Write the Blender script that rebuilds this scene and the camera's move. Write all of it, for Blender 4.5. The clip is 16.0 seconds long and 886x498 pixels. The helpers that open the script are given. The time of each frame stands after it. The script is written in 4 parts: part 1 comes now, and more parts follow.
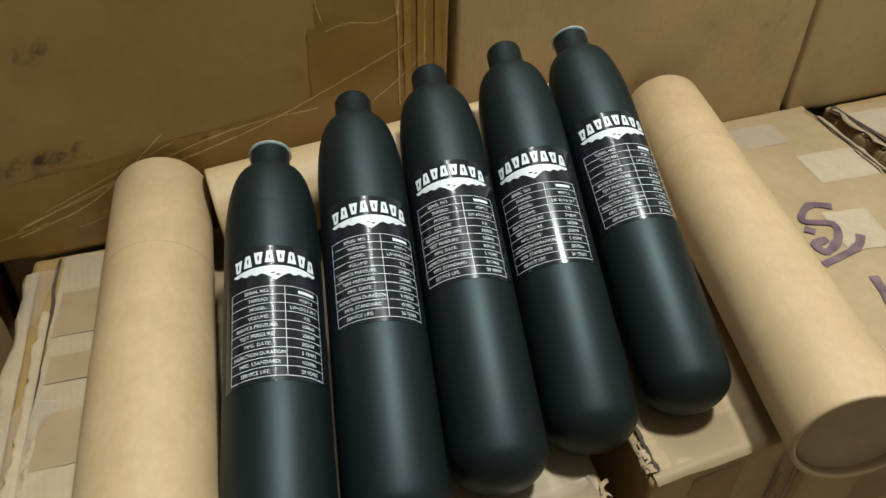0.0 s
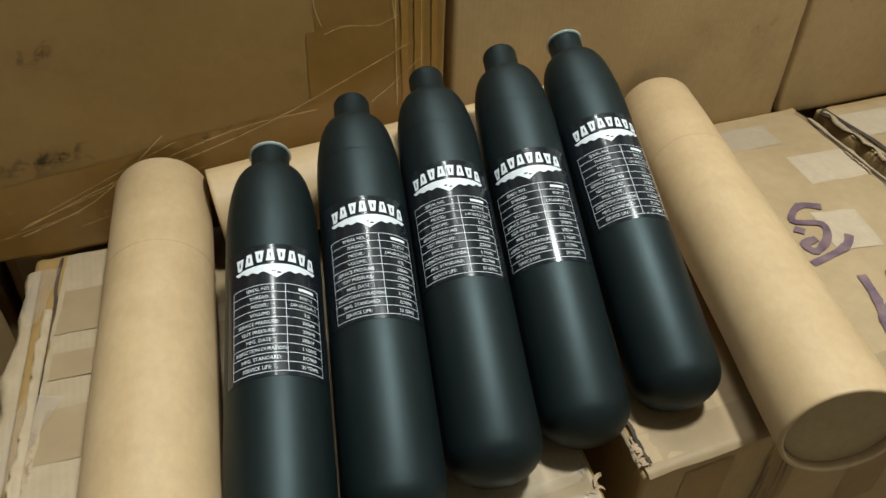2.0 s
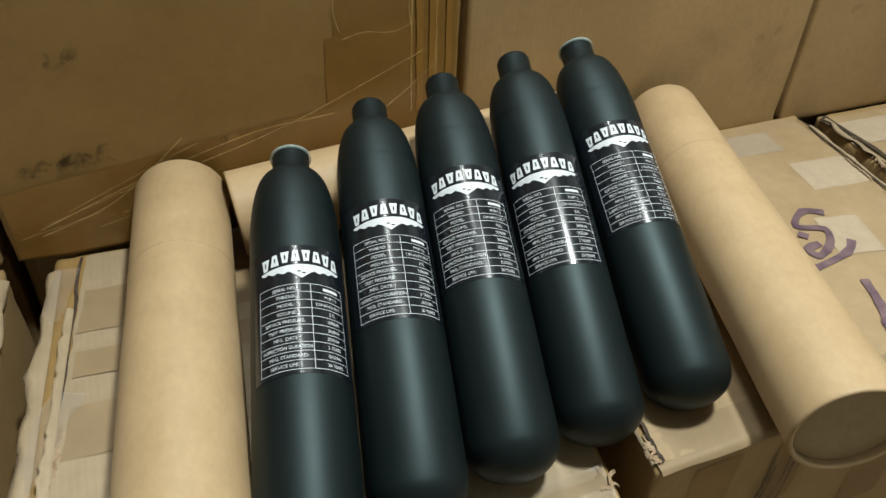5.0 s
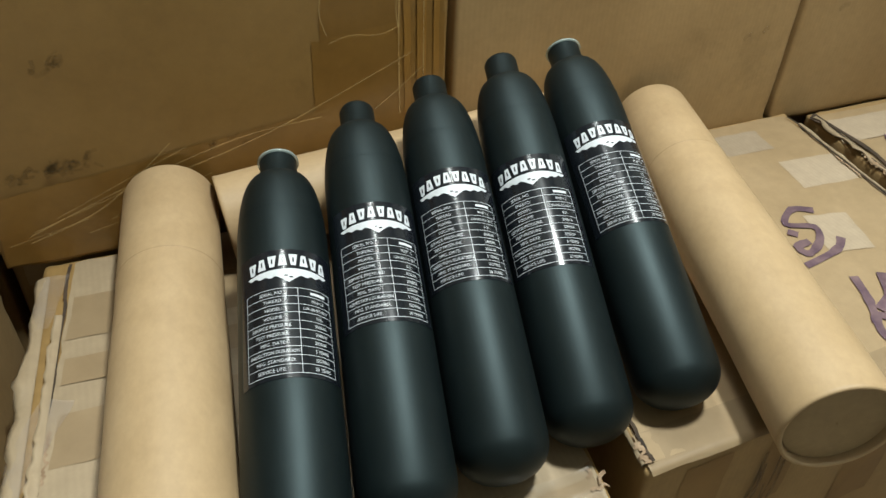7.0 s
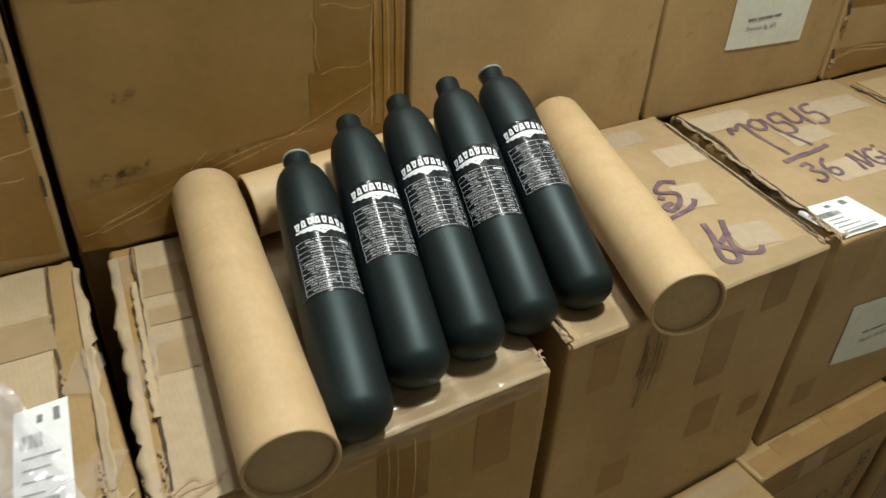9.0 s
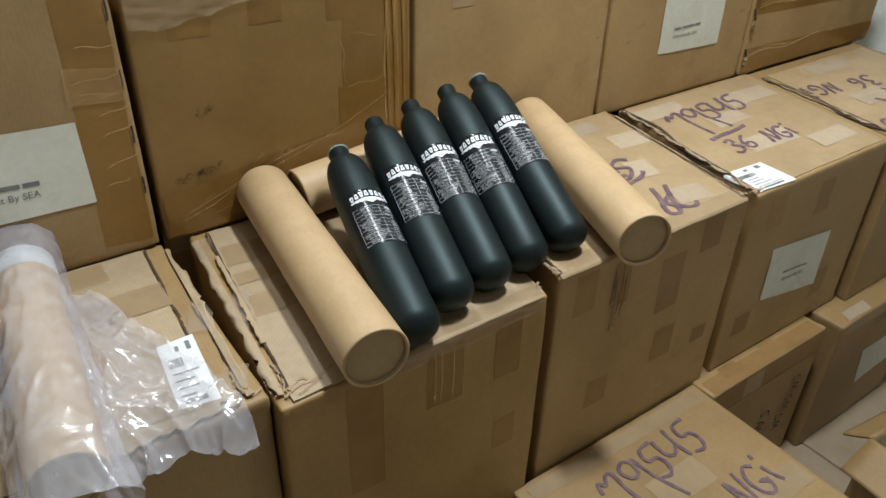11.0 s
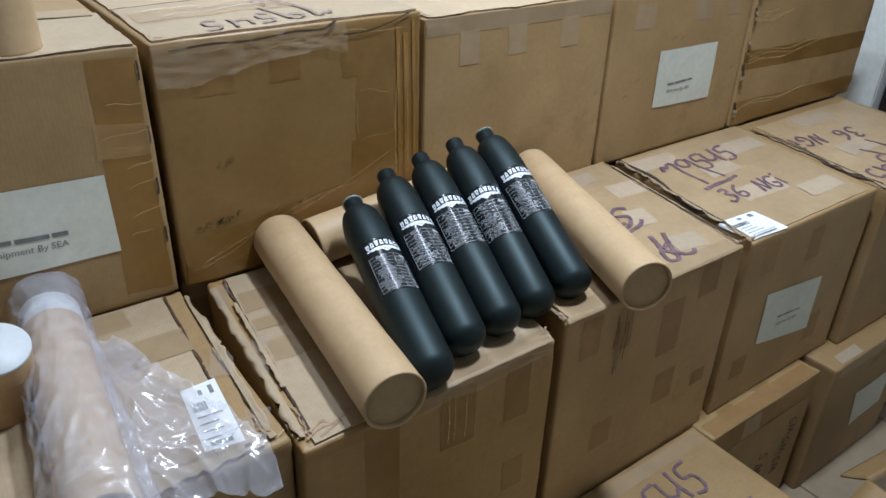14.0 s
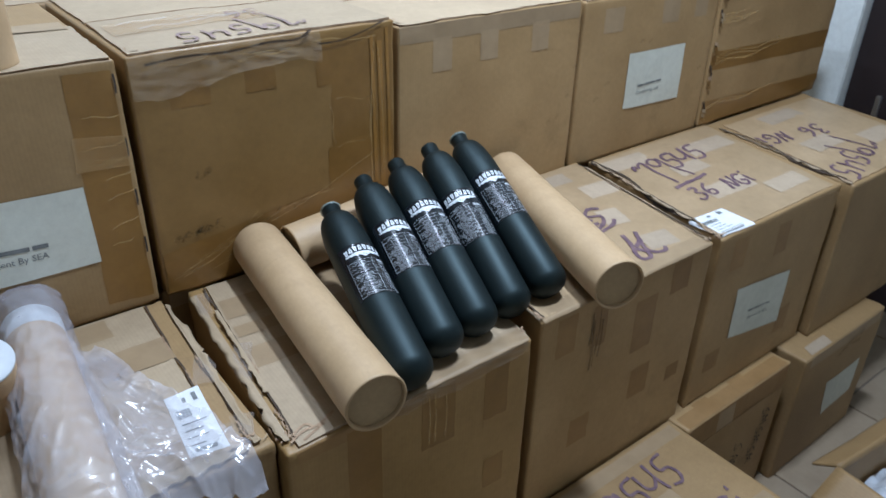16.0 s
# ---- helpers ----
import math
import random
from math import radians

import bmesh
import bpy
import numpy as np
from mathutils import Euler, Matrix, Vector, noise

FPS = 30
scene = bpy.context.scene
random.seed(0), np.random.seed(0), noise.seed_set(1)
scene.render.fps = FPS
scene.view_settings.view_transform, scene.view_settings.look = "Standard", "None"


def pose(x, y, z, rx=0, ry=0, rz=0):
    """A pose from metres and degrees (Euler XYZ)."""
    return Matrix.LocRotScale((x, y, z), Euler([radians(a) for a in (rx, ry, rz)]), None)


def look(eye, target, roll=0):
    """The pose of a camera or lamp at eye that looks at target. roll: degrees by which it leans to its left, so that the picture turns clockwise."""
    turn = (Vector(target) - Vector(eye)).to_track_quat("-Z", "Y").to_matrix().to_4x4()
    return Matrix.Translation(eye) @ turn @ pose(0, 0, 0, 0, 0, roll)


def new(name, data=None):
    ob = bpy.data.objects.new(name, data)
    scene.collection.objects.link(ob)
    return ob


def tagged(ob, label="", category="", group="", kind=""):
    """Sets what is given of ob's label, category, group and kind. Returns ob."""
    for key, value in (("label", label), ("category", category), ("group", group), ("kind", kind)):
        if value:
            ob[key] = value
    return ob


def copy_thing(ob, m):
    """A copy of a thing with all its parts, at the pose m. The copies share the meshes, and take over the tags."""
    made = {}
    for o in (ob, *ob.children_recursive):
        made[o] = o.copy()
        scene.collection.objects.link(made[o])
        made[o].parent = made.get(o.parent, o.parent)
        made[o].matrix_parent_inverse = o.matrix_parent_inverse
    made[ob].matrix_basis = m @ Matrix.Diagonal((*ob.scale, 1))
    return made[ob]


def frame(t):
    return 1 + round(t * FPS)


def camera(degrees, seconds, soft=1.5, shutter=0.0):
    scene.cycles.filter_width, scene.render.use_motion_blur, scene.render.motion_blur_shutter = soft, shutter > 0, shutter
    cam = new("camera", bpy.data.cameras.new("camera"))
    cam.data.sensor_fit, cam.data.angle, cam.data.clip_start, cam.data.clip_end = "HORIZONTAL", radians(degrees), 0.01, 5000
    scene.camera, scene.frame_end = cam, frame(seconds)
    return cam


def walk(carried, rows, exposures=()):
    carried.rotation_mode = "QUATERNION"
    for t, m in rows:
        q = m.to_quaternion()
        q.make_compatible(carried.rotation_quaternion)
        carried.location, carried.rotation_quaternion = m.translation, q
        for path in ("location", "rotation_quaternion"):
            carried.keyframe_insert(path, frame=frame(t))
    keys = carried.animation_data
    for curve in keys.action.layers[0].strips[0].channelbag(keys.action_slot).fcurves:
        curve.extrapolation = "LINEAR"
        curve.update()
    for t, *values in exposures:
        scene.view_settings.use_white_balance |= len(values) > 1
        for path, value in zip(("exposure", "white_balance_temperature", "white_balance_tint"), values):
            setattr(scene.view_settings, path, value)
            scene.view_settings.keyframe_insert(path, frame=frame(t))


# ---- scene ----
cam = camera(61.5, 16.0, soft=1.5, shutter=0.5)
PATH = [
    (0, (0.713, -0.626, 1.135), (1.328, 0.83, -0.089), 1.9),
    (0.5, (0.711, -0.626, 1.136), (1.328, 0.831, -0.088), 2.1),
    (1, (0.71, -0.631, 1.137), (1.338, 0.818, -0.09), 2.5),
    (1.5, (0.707, -0.634, 1.137), (1.341, 0.814, -0.088), 2.6),
    (2, (0.708, -0.635, 1.141), (1.335, 0.818, -0.081), 2.2),
    (2.5, (0.709, -0.631, 1.143), (1.315, 0.827, -0.084), 1.4),
    (3, (0.709, -0.633, 1.142), (1.325, 0.82, -0.086), 1.9),
    (3.5, (0.708, -0.633, 1.142), (1.321, 0.822, -0.086), 1.9),
    (4, (0.704, -0.633, 1.145), (1.334, 0.811, -0.087), 2.5),
    (4.5, (0.685, -0.636, 1.148), (1.33, 0.811, -0.074), 3.1),
    (7, (0.692, -0.64, 1.149), (1.347, 0.809, -0.063), 2.5),
    (7.5, (0.693, -0.637, 1.146), (1.345, 0.813, -0.067), 2.5),
    (8, (0.674, -0.653, 1.156), (1.372, 0.793, -0.036), 2.6),
    (8.5, (0.592, -0.74, 1.194), (1.44, 0.626, 0.005), 4.3),
    (9, (0.529, -0.836, 1.238), (1.401, 0.56, 0.102), 3.3),
    (9.5, (0.457, -0.908, 1.275), (1.32, 0.498, 0.144), 1.4),
    (12, (0.278, -1.022, 1.317), (1.33, 0.326, 0.279), 2.4),
    (12.5, (0.265, -1.024, 1.324), (1.321, 0.332, 0.3), 2.4),
    (13, (0.266, -1.023, 1.332), (1.315, 0.354, 0.33), 2.2),
    (13.5, (0.27, -1.02, 1.335), (1.314, 0.374, 0.351), 1.8),
    (14, (0.274, -1.019, 1.336), (1.318, 0.378, 0.356), 1.9),
    (14.5, (0.277, -1.018, 1.34), (1.325, 0.386, 0.376), 2.0),
    (15, (0.29, -1.003, 1.334), (1.342, 0.402, 0.376), 2.0),
    (15.5, (0.272, -1.025, 1.344), (1.347, 0.382, 0.414), 2.5),
    (16, (0.266, -1.036, 1.352), (1.353, 0.328, 0.375), 1.5),
]
EXPOSURES = [(0.0, -0.16, 6050, 2), (7.6, -0.10, 6050, 2), (9.0, 0.0, 6400, 3), (9.7, -0.03, 6250, 4), (12.0, 0.08, 5650, 8), (13.5, -0.05, 5350, 9), (15.0, -0.13, 5000, 9), (16.0, -0.10, 4900, 9)]
walk(cam, [(t, look(eye, target, roll)) for t, eye, target, roll in PATH], EXPOSURES)

# ---- light ----
world = bpy.data.worlds.new("world")
scene.world = world
world.use_nodes = True
world.node_tree.nodes["Background"].inputs[0].default_value = (0.9, 0.95, 1.0, 1)
world.node_tree.nodes["Background"].inputs[1].default_value = 0.05


def tube_lamp(x, y, z, power, length, width, turn=0.0):
    data = bpy.data.lights.new("ceiling_tube_light", "AREA")
    data.shape, data.size, data.size_y = "RECTANGLE", width, length
    data.energy, data.color = power, (1.0, 0.98, 0.93)
    ob = new("ceiling_tube_light", data)
    ob.matrix_world = pose(x, y, z, 0, 0, turn)
    return ob


tube_lamp(1.24, -0.45, 2.66, 44, 0.22, 0.14)
tube_lamp(0.93, 0.50, 2.68, 15, 0.9, 0.04)


FLOOR = -0.08


# ---- materials ----
def material(name, rough=0.6, metal=0.0):
    m = bpy.data.materials.new(name)
    m.use_nodes = True
    nt = m.node_tree
    b = nt.nodes["Principled BSDF"]
    b.inputs["Roughness"].default_value = rough
    b.inputs["Metallic"].default_value = metal
    return m, nt, b


def node(nt, kind, **values):
    n = nt.nodes.new(kind)
    for key, v in values.items():
        n.inputs[key].default_value = v
    return n


def ramp(nt, fac, stops):
    r = nt.nodes.new("ShaderNodeValToRGB")
    el = r.color_ramp.elements
    while len(el) < len(stops):
        el.new(0.5)
    for e, (p, c) in zip(el, stops):
        e.position, e.color = p, (*c, 1)
    nt.links.new(fac, r.inputs[0])
    return r.outputs[0]


def mix(nt, fac, a, b, blend="MIX"):
    n = nt.nodes.new("ShaderNodeMix")
    n.data_type, n.blend_type = "RGBA", blend
    for sock, v in ((n.inputs[0], fac), (n.inputs[6], a), (n.inputs[7], b)):
        if isinstance(v, (int, float)):
            sock.default_value = v
        elif isinstance(v, tuple):
            sock.default_value = (*v, 1)
        else:
            nt.links.new(v, sock)
    return n.outputs[2]


def surface(name, dark, light, rough=0.7, grain=60.0, blotch=5.0, bump=0.15, lines=0.0, fibre=(1, 1, 1), vary=0.12, stain=0.0, coat=0.0, speckle=0.09):
    """A matt surface with grain, large blotches, faint corrugation lines and stains."""
    m, nt, b = material(name, rough)
    tc = nt.nodes.new("ShaderNodeTexCoord")
    mp = nt.nodes.new("ShaderNodeMapping")
    mp.inputs["Scale"].default_value = fibre
    nt.links.new(tc.outputs["Object"], mp.inputs[0])
    info = nt.nodes.new("ShaderNodeObjectInfo")
    big = node(nt, "ShaderNodeTexNoise", Scale=blotch, Detail=5.0, Roughness=0.6)
    fine = node(nt, "ShaderNodeTexNoise", Scale=grain, Detail=6.0, Roughness=0.7)
    nt.links.new(tc.outputs["Object"], big.inputs["Vector"])
    nt.links.new(mp.outputs[0], fine.inputs["Vector"])
    col = ramp(nt, big.outputs[0], [(0.3, dark), (0.7, light)])
    speck = ramp(nt, fine.outputs[0], [(0.3, (1 - speckle, 1 - speckle * 1.05, 1 - speckle * 1.1)), (0.7, (1 + speckle * 0.6, 1 + speckle * 0.6, 1 + speckle * 0.6))])
    col = mix(nt, 1.0, col, speck, "MULTIPLY")
    tone = ramp(nt, info.outputs["Random"], [(0.0, (1 - vary, 1 - vary, 1 - vary)), (1.0, (1 + vary * 0.6, 1 + vary * 0.6, 1 + vary * 0.6))])
    col = mix(nt, 1.0, col, tone, "MULTIPLY")
    height = fine.outputs[0]
    if stain:
        st = node(nt, "ShaderNodeTexNoise", Scale=3.1, Detail=8.0, Roughness=0.75)
        nt.links.new(tc.outputs["Object"], st.inputs["Vector"])
        mask = ramp(nt, st.outputs[0], [(0.58, (0, 0, 0)), (0.75, (1, 1, 1))])
        col = mix(nt, 1.0, col, mix(nt, mask, (1.0, 1.0, 1.0), (1 - stain, 1 - stain, 1 - stain * 1.1)), "MULTIPLY")
    if lines:
        w = node(nt, "ShaderNodeTexWave", Scale=lines, Distortion=0.6, Detail=1.0)
        w.bands_direction = "X"
        nt.links.new(tc.outputs["Object"], w.inputs["Vector"])
        col = mix(nt, 1.0, col, ramp(nt, w.outputs[0], [(0.0, (0.975, 0.972, 0.97)), (1.0, (1.015, 1.015, 1.015))]), "MULTIPLY")
    bp = node(nt, "ShaderNodeBump", Strength=bump, Distance=0.002)
    nt.links.new(height, bp.inputs["Height"])
    nt.links.new(bp.outputs[0], b.inputs["Normal"])
    nt.links.new(col, b.inputs["Base Color"])
    rr = nt.nodes.new("ShaderNodeMapRange")
    rr.inputs["To Min"].default_value, rr.inputs["To Max"].default_value = rough - 0.08, rough + 0.08
    nt.links.new(big.outputs[0], rr.inputs["Value"])
    nt.links.new(rr.outputs[0], b.inputs["Roughness"])
    b.inputs["Coat Weight"].default_value = coat
    b.inputs["Coat Roughness"].default_value = 0.15
    return m


CARD = surface("corrugated_cardboard", (0.300, 0.191, 0.076), (0.405, 0.270, 0.119), 0.60, 110, 4, 0.05, lines=55, stain=0.35)
CARD_FLAP = surface("cardboard_flap", (0.36, 0.272, 0.165), (0.44, 0.338, 0.212), 0.58, 80, 6, 0.06, lines=60, stain=0.2)
CARD_RAW = surface("torn_cardboard", (0.25, 0.155, 0.08), (0.46, 0.33, 0.21), 0.85, 160, 40, 0.5)
CARD_TAPED = surface("tape_wrapped_cardboard", (0.212, 0.123, 0.033), (0.268, 0.159, 0.048), 0.46, 60, 5, 0.05, stain=0.25, coat=0.08)
CARD_AMBER = surface("amber_taped_cardboard", (0.268, 0.164, 0.052), (0.345, 0.216, 0.078), 0.5, 80, 5, 0.05, lines=55, stain=0.3, coat=0.06)
TAPE = surface("brown_packing_tape", (0.205, 0.108, 0.023), (0.265, 0.144, 0.034), 0.34, 40, 9, 0.08, coat=0.25)
TAPE_DULL = surface("dull_brown_tape", (0.255, 0.146, 0.048), (0.32, 0.190, 0.068), 0.55, 40, 9, 0.06, coat=0.03)
TAPE_PALE = surface("aged_packing_tape", (0.32, 0.225, 0.12), (0.365, 0.262, 0.145), 0.5, 30, 14, 0.06, coat=0.08)
TOP_TAPE = surface("yellowed_tape_on_board", (0.345, 0.243, 0.128), (0.425, 0.304, 0.168), 0.5, 60, 8, 0.06, stain=0.2, coat=0.06)
PATCH = surface("pale_board_patch", (0.400, 0.312, 0.212), (0.450, 0.355, 0.245), 0.6, 80, 12, 0.06, lines=60)
KRAFT = surface("kraft_paper_tube", (0.452, 0.314, 0.165), (0.516, 0.365, 0.200), 0.55, 160, 22, 0.04, fibre=(1, 1, 0.6), vary=0.05, speckle=0.07)
KRAFT_CAP = surface("kraft_cap_board", (0.37, 0.265, 0.14), (0.42, 0.305, 0.165), 0.65, 150, 10, 0.1, vary=0.04)
PAPER = surface("white_paper", (0.61, 0.615, 0.53), (0.69, 0.695, 0.61), 0.65, 60, 5, 0.04, vary=0.03)
STICKER = surface("white_sticker", (0.74, 0.75, 0.76), (0.82, 0.83, 0.84), 0.4, 60, 8, 0.03, vary=0.03)
WALL = surface("white_wall_paint", (0.74, 0.76, 0.73), (0.82, 0.84, 0.81), 0.8, 50, 2, 0.1, vary=0.02, stain=0.1)
TILE = surface("cream_floor_tile", (0.31, 0.24, 0.16), (0.385, 0.31, 0.215), 0.34, 25, 6, 0.03, vary=0.1, stain=0.2)
GROUT = surface("floor_grout", (0.16, 0.13, 0.10), (0.22, 0.18, 0.14), 0.9, 90, 8, 0.2)
DOOR = surface("dark_brown_door_paint", (0.016, 0.009, 0.009), (0.028, 0.016, 0.015), 0.6, 40, 4, 0.08)
METAL = material("dull_steel", 0.35, 1.0)[0]
INK = surface("purple_marker_ink", (0.085, 0.046, 0.075), (0.22, 0.14, 0.145), 0.6, 200, 60, 0.0)
# dark colour for strokes that paint the shade in gaps between boards
GAP_SHADE = surface("painted_gap_shade", (0.030, 0.020, 0.012), (0.09, 0.058, 0.034), 0.85, 200, 60, 0.2)
INK_FADED = surface("faded_marker_ink", (0.20, 0.135, 0.125), (0.30, 0.21, 0.17), 0.6, 200, 60, 0.0)
INK_DARK = surface("black_marker_ink", (0.02, 0.016, 0.016), (0.05, 0.04, 0.035), 0.6, 200, 60, 0.0)
PRINT = surface("grey_print", (0.15, 0.16, 0.16), (0.24, 0.25, 0.25), 0.6, 200, 60, 0.0)
BLACK = surface("matt_black_bottle", (0.0024, 0.0046, 0.0049), (0.0036, 0.0062, 0.0066), 0.52, 700, 12, 0.04, vary=0.1)
BLACK.node_tree.nodes["Principled BSDF"].inputs["Specular IOR Level"].default_value = 0.42
BLACK.node_tree.nodes["Principled BSDF"].inputs["Specular Tint"].default_value = (0.76, 0.97, 1.0, 1)
WHITE_PRINT = surface("white_label_print", (0.64, 0.67, 0.70), (0.76, 0.79, 0.82), 0.4, 200, 60, 0.0, vary=0.0)
WHITE_CAP = surface("white_plastic_cap", (0.60, 0.63, 0.66), (0.68, 0.70, 0.72), 0.5, 30, 6, 0.02)


def film(name, tint, clear, rough, spread=0.18, gloss=0.0):
    """Thin clear plastic: partly see-through, partly milky, with a gloss."""
    m = bpy.data.materials.new(name)
    m.use_nodes = True
    nt = m.node_tree
    out, b = nt.nodes["Material Output"], nt.nodes["Principled BSDF"]
    b.inputs["Base Color"].default_value = (*tint, 1)
    b.inputs["Roughness"].default_value = rough
    b.inputs["Specular IOR Level"].default_value = 0.9
    tr = nt.nodes.new("ShaderNodeBsdfTransparent")
    tc = nt.nodes.new("ShaderNodeTexCoord")
    nz = node(nt, "ShaderNodeTexNoise", Scale=38.0, Detail=4.0)
    nt.links.new(tc.outputs["Object"], nz.inputs["Vector"])
    rg = nt.nodes.new("ShaderNodeMapRange")
    rg.inputs["From Min"].default_value, rg.inputs["From Max"].default_value = 0.35, 0.7
    rg.inputs["To Min"].default_value, rg.inputs["To Max"].default_value = 1 - clear, 1 - clear + spread
    nt.links.new(nz.outputs[0], rg.inputs["Value"])
    mx = nt.nodes.new("ShaderNodeMixShader")
    nt.links.new(rg.outputs[0], mx.inputs[0])
    nt.links.new(tr.outputs[0], mx.inputs[1])
    nt.links.new(b.outputs[0], mx.inputs[2])
    nt.links.new(mx.outputs[0], out.inputs[0])
    if gloss:
        gl = nt.nodes.new("ShaderNodeBsdfGlossy")
        gl.inputs["Roughness"].default_value = 0.2
        top = nt.nodes.new("ShaderNodeMixShader")
        top.inputs[0].default_value = gloss
        nt.links.new(mx.outputs[0], top.inputs[1])
        nt.links.new(gl.outputs[0], top.inputs[2])
        nt.links.new(top.outputs[0], out.inputs[0])
    return m


BAG = film("clear_polythene", (0.80, 0.79, 0.88), 0.76, 0.08, 0.12, 0.10)
WRAP = film("glossy_clear_tape", (0.55, 0.36, 0.16), 0.75, 0.12)
SCRAP = film("crumpled_clear_tape", (0.55, 0.48, 0.42), 0.9, 0.1)
HAZE = film("hazy_clear_tape", (0.58, 0.44, 0.28), 0.84, 0.12, 0.18, 0.04)
GLOSS = film("glossy_clear_film", (0.55, 0.40, 0.22), 0.94, 0.10, 0.06, 0.07)
ORANGE = surface("orange_tape_edge", (0.27, 0.140, 0.028), (0.33, 0.175, 0.038), 0.32, 40, 14, 0.08, coat=0.25)
SMEAR = film("dark_smear", (0.06, 0.04, 0.022), 0.93, 0.8)
SMEAR.node_tree.nodes["Principled BSDF"].inputs["Specular IOR Level"].default_value = 0.08
SMEAR_DARK = film("dark_scuff", (0.05, 0.035, 0.02), 0.78, 0.8, 0.35)
# pale film for strokes that paint the glints on tape wrinkles
GLINT = film("tape_crease", (0.74, 0.52, 0.22), 0.68, 0.10, 0.3)
CLEAR_CAP = film("pale_clear_cap", (0.55, 0.65, 0.6), 0.5, 0.2)
m, nt, b = material("dark_glossy_label_film", 0.19)
b.inputs["Base Color"].default_value = (0.008, 0.010, 0.014, 1)
b.inputs["Specular IOR Level"].default_value = 0.5
LABEL_FILM = m


# ---- mesh helpers ----
def link_mesh(name, verts, faces, mat, parent=None, smooth=False, label=""):
    me = bpy.data.meshes.new(name)
    me.from_pydata([tuple(v) for v in verts], [], faces)
    me.materials.append(mat)
    if smooth:
        me.polygons.foreach_set("use_smooth", [True] * len(me.polygons))
    me.update()
    ob = new(name, me)
    if parent:
        ob.parent = parent
    if label:
        tagged(ob, label)
    return ob


def part(name, bm, mat, parent=None, label="", smooth=False):
    me = bpy.data.meshes.new(name)
    bm.to_mesh(me)
    bm.free()
    me.materials.append(mat)
    if smooth:
        me.polygons.foreach_set("use_smooth", [True] * len(me.polygons))
    ob = new(name, me)
    if parent:
        ob.parent = parent
    if label:
        tagged(ob, label)
    return ob


def slab(x0, x1, y0, y1, z0, z1, bevel=0.0):
    bm = bmesh.new()
    bmesh.ops.create_cube(bm, size=1.0)
    for v in bm.verts:
        v.co = (x0 + (v.co.x + 0.5) * (x1 - x0), y0 + (v.co.y + 0.5) * (y1 - y0), z0 + (v.co.z + 0.5) * (z1 - z0))
    if bevel:
        bmesh.ops.bevel(bm, geom=bm.edges[:], offset=bevel, segments=2, affect="EDGES")
    return bm


def lathe(profile, n=48, closed=True):
    """Verts and faces of a profile of (radius, z) turned round z."""
    verts, faces = [], []
    for r, z in profile:
        for i in range(n):
            a = 2 * math.pi * i / n
            verts.append((r * math.cos(a), r * math.sin(a), z))
    for k in range(len(profile) - 1):
        for i in range(n):
            j = (i + 1) % n
            faces.append((k * n + i, k * n + j, (k + 1) * n + j, (k + 1) * n + i))
    if closed:
        faces.append(tuple(reversed(range(n))))
        faces.append(tuple(range((len(profile) - 1) * n, len(profile) * n)))
    return verts, faces


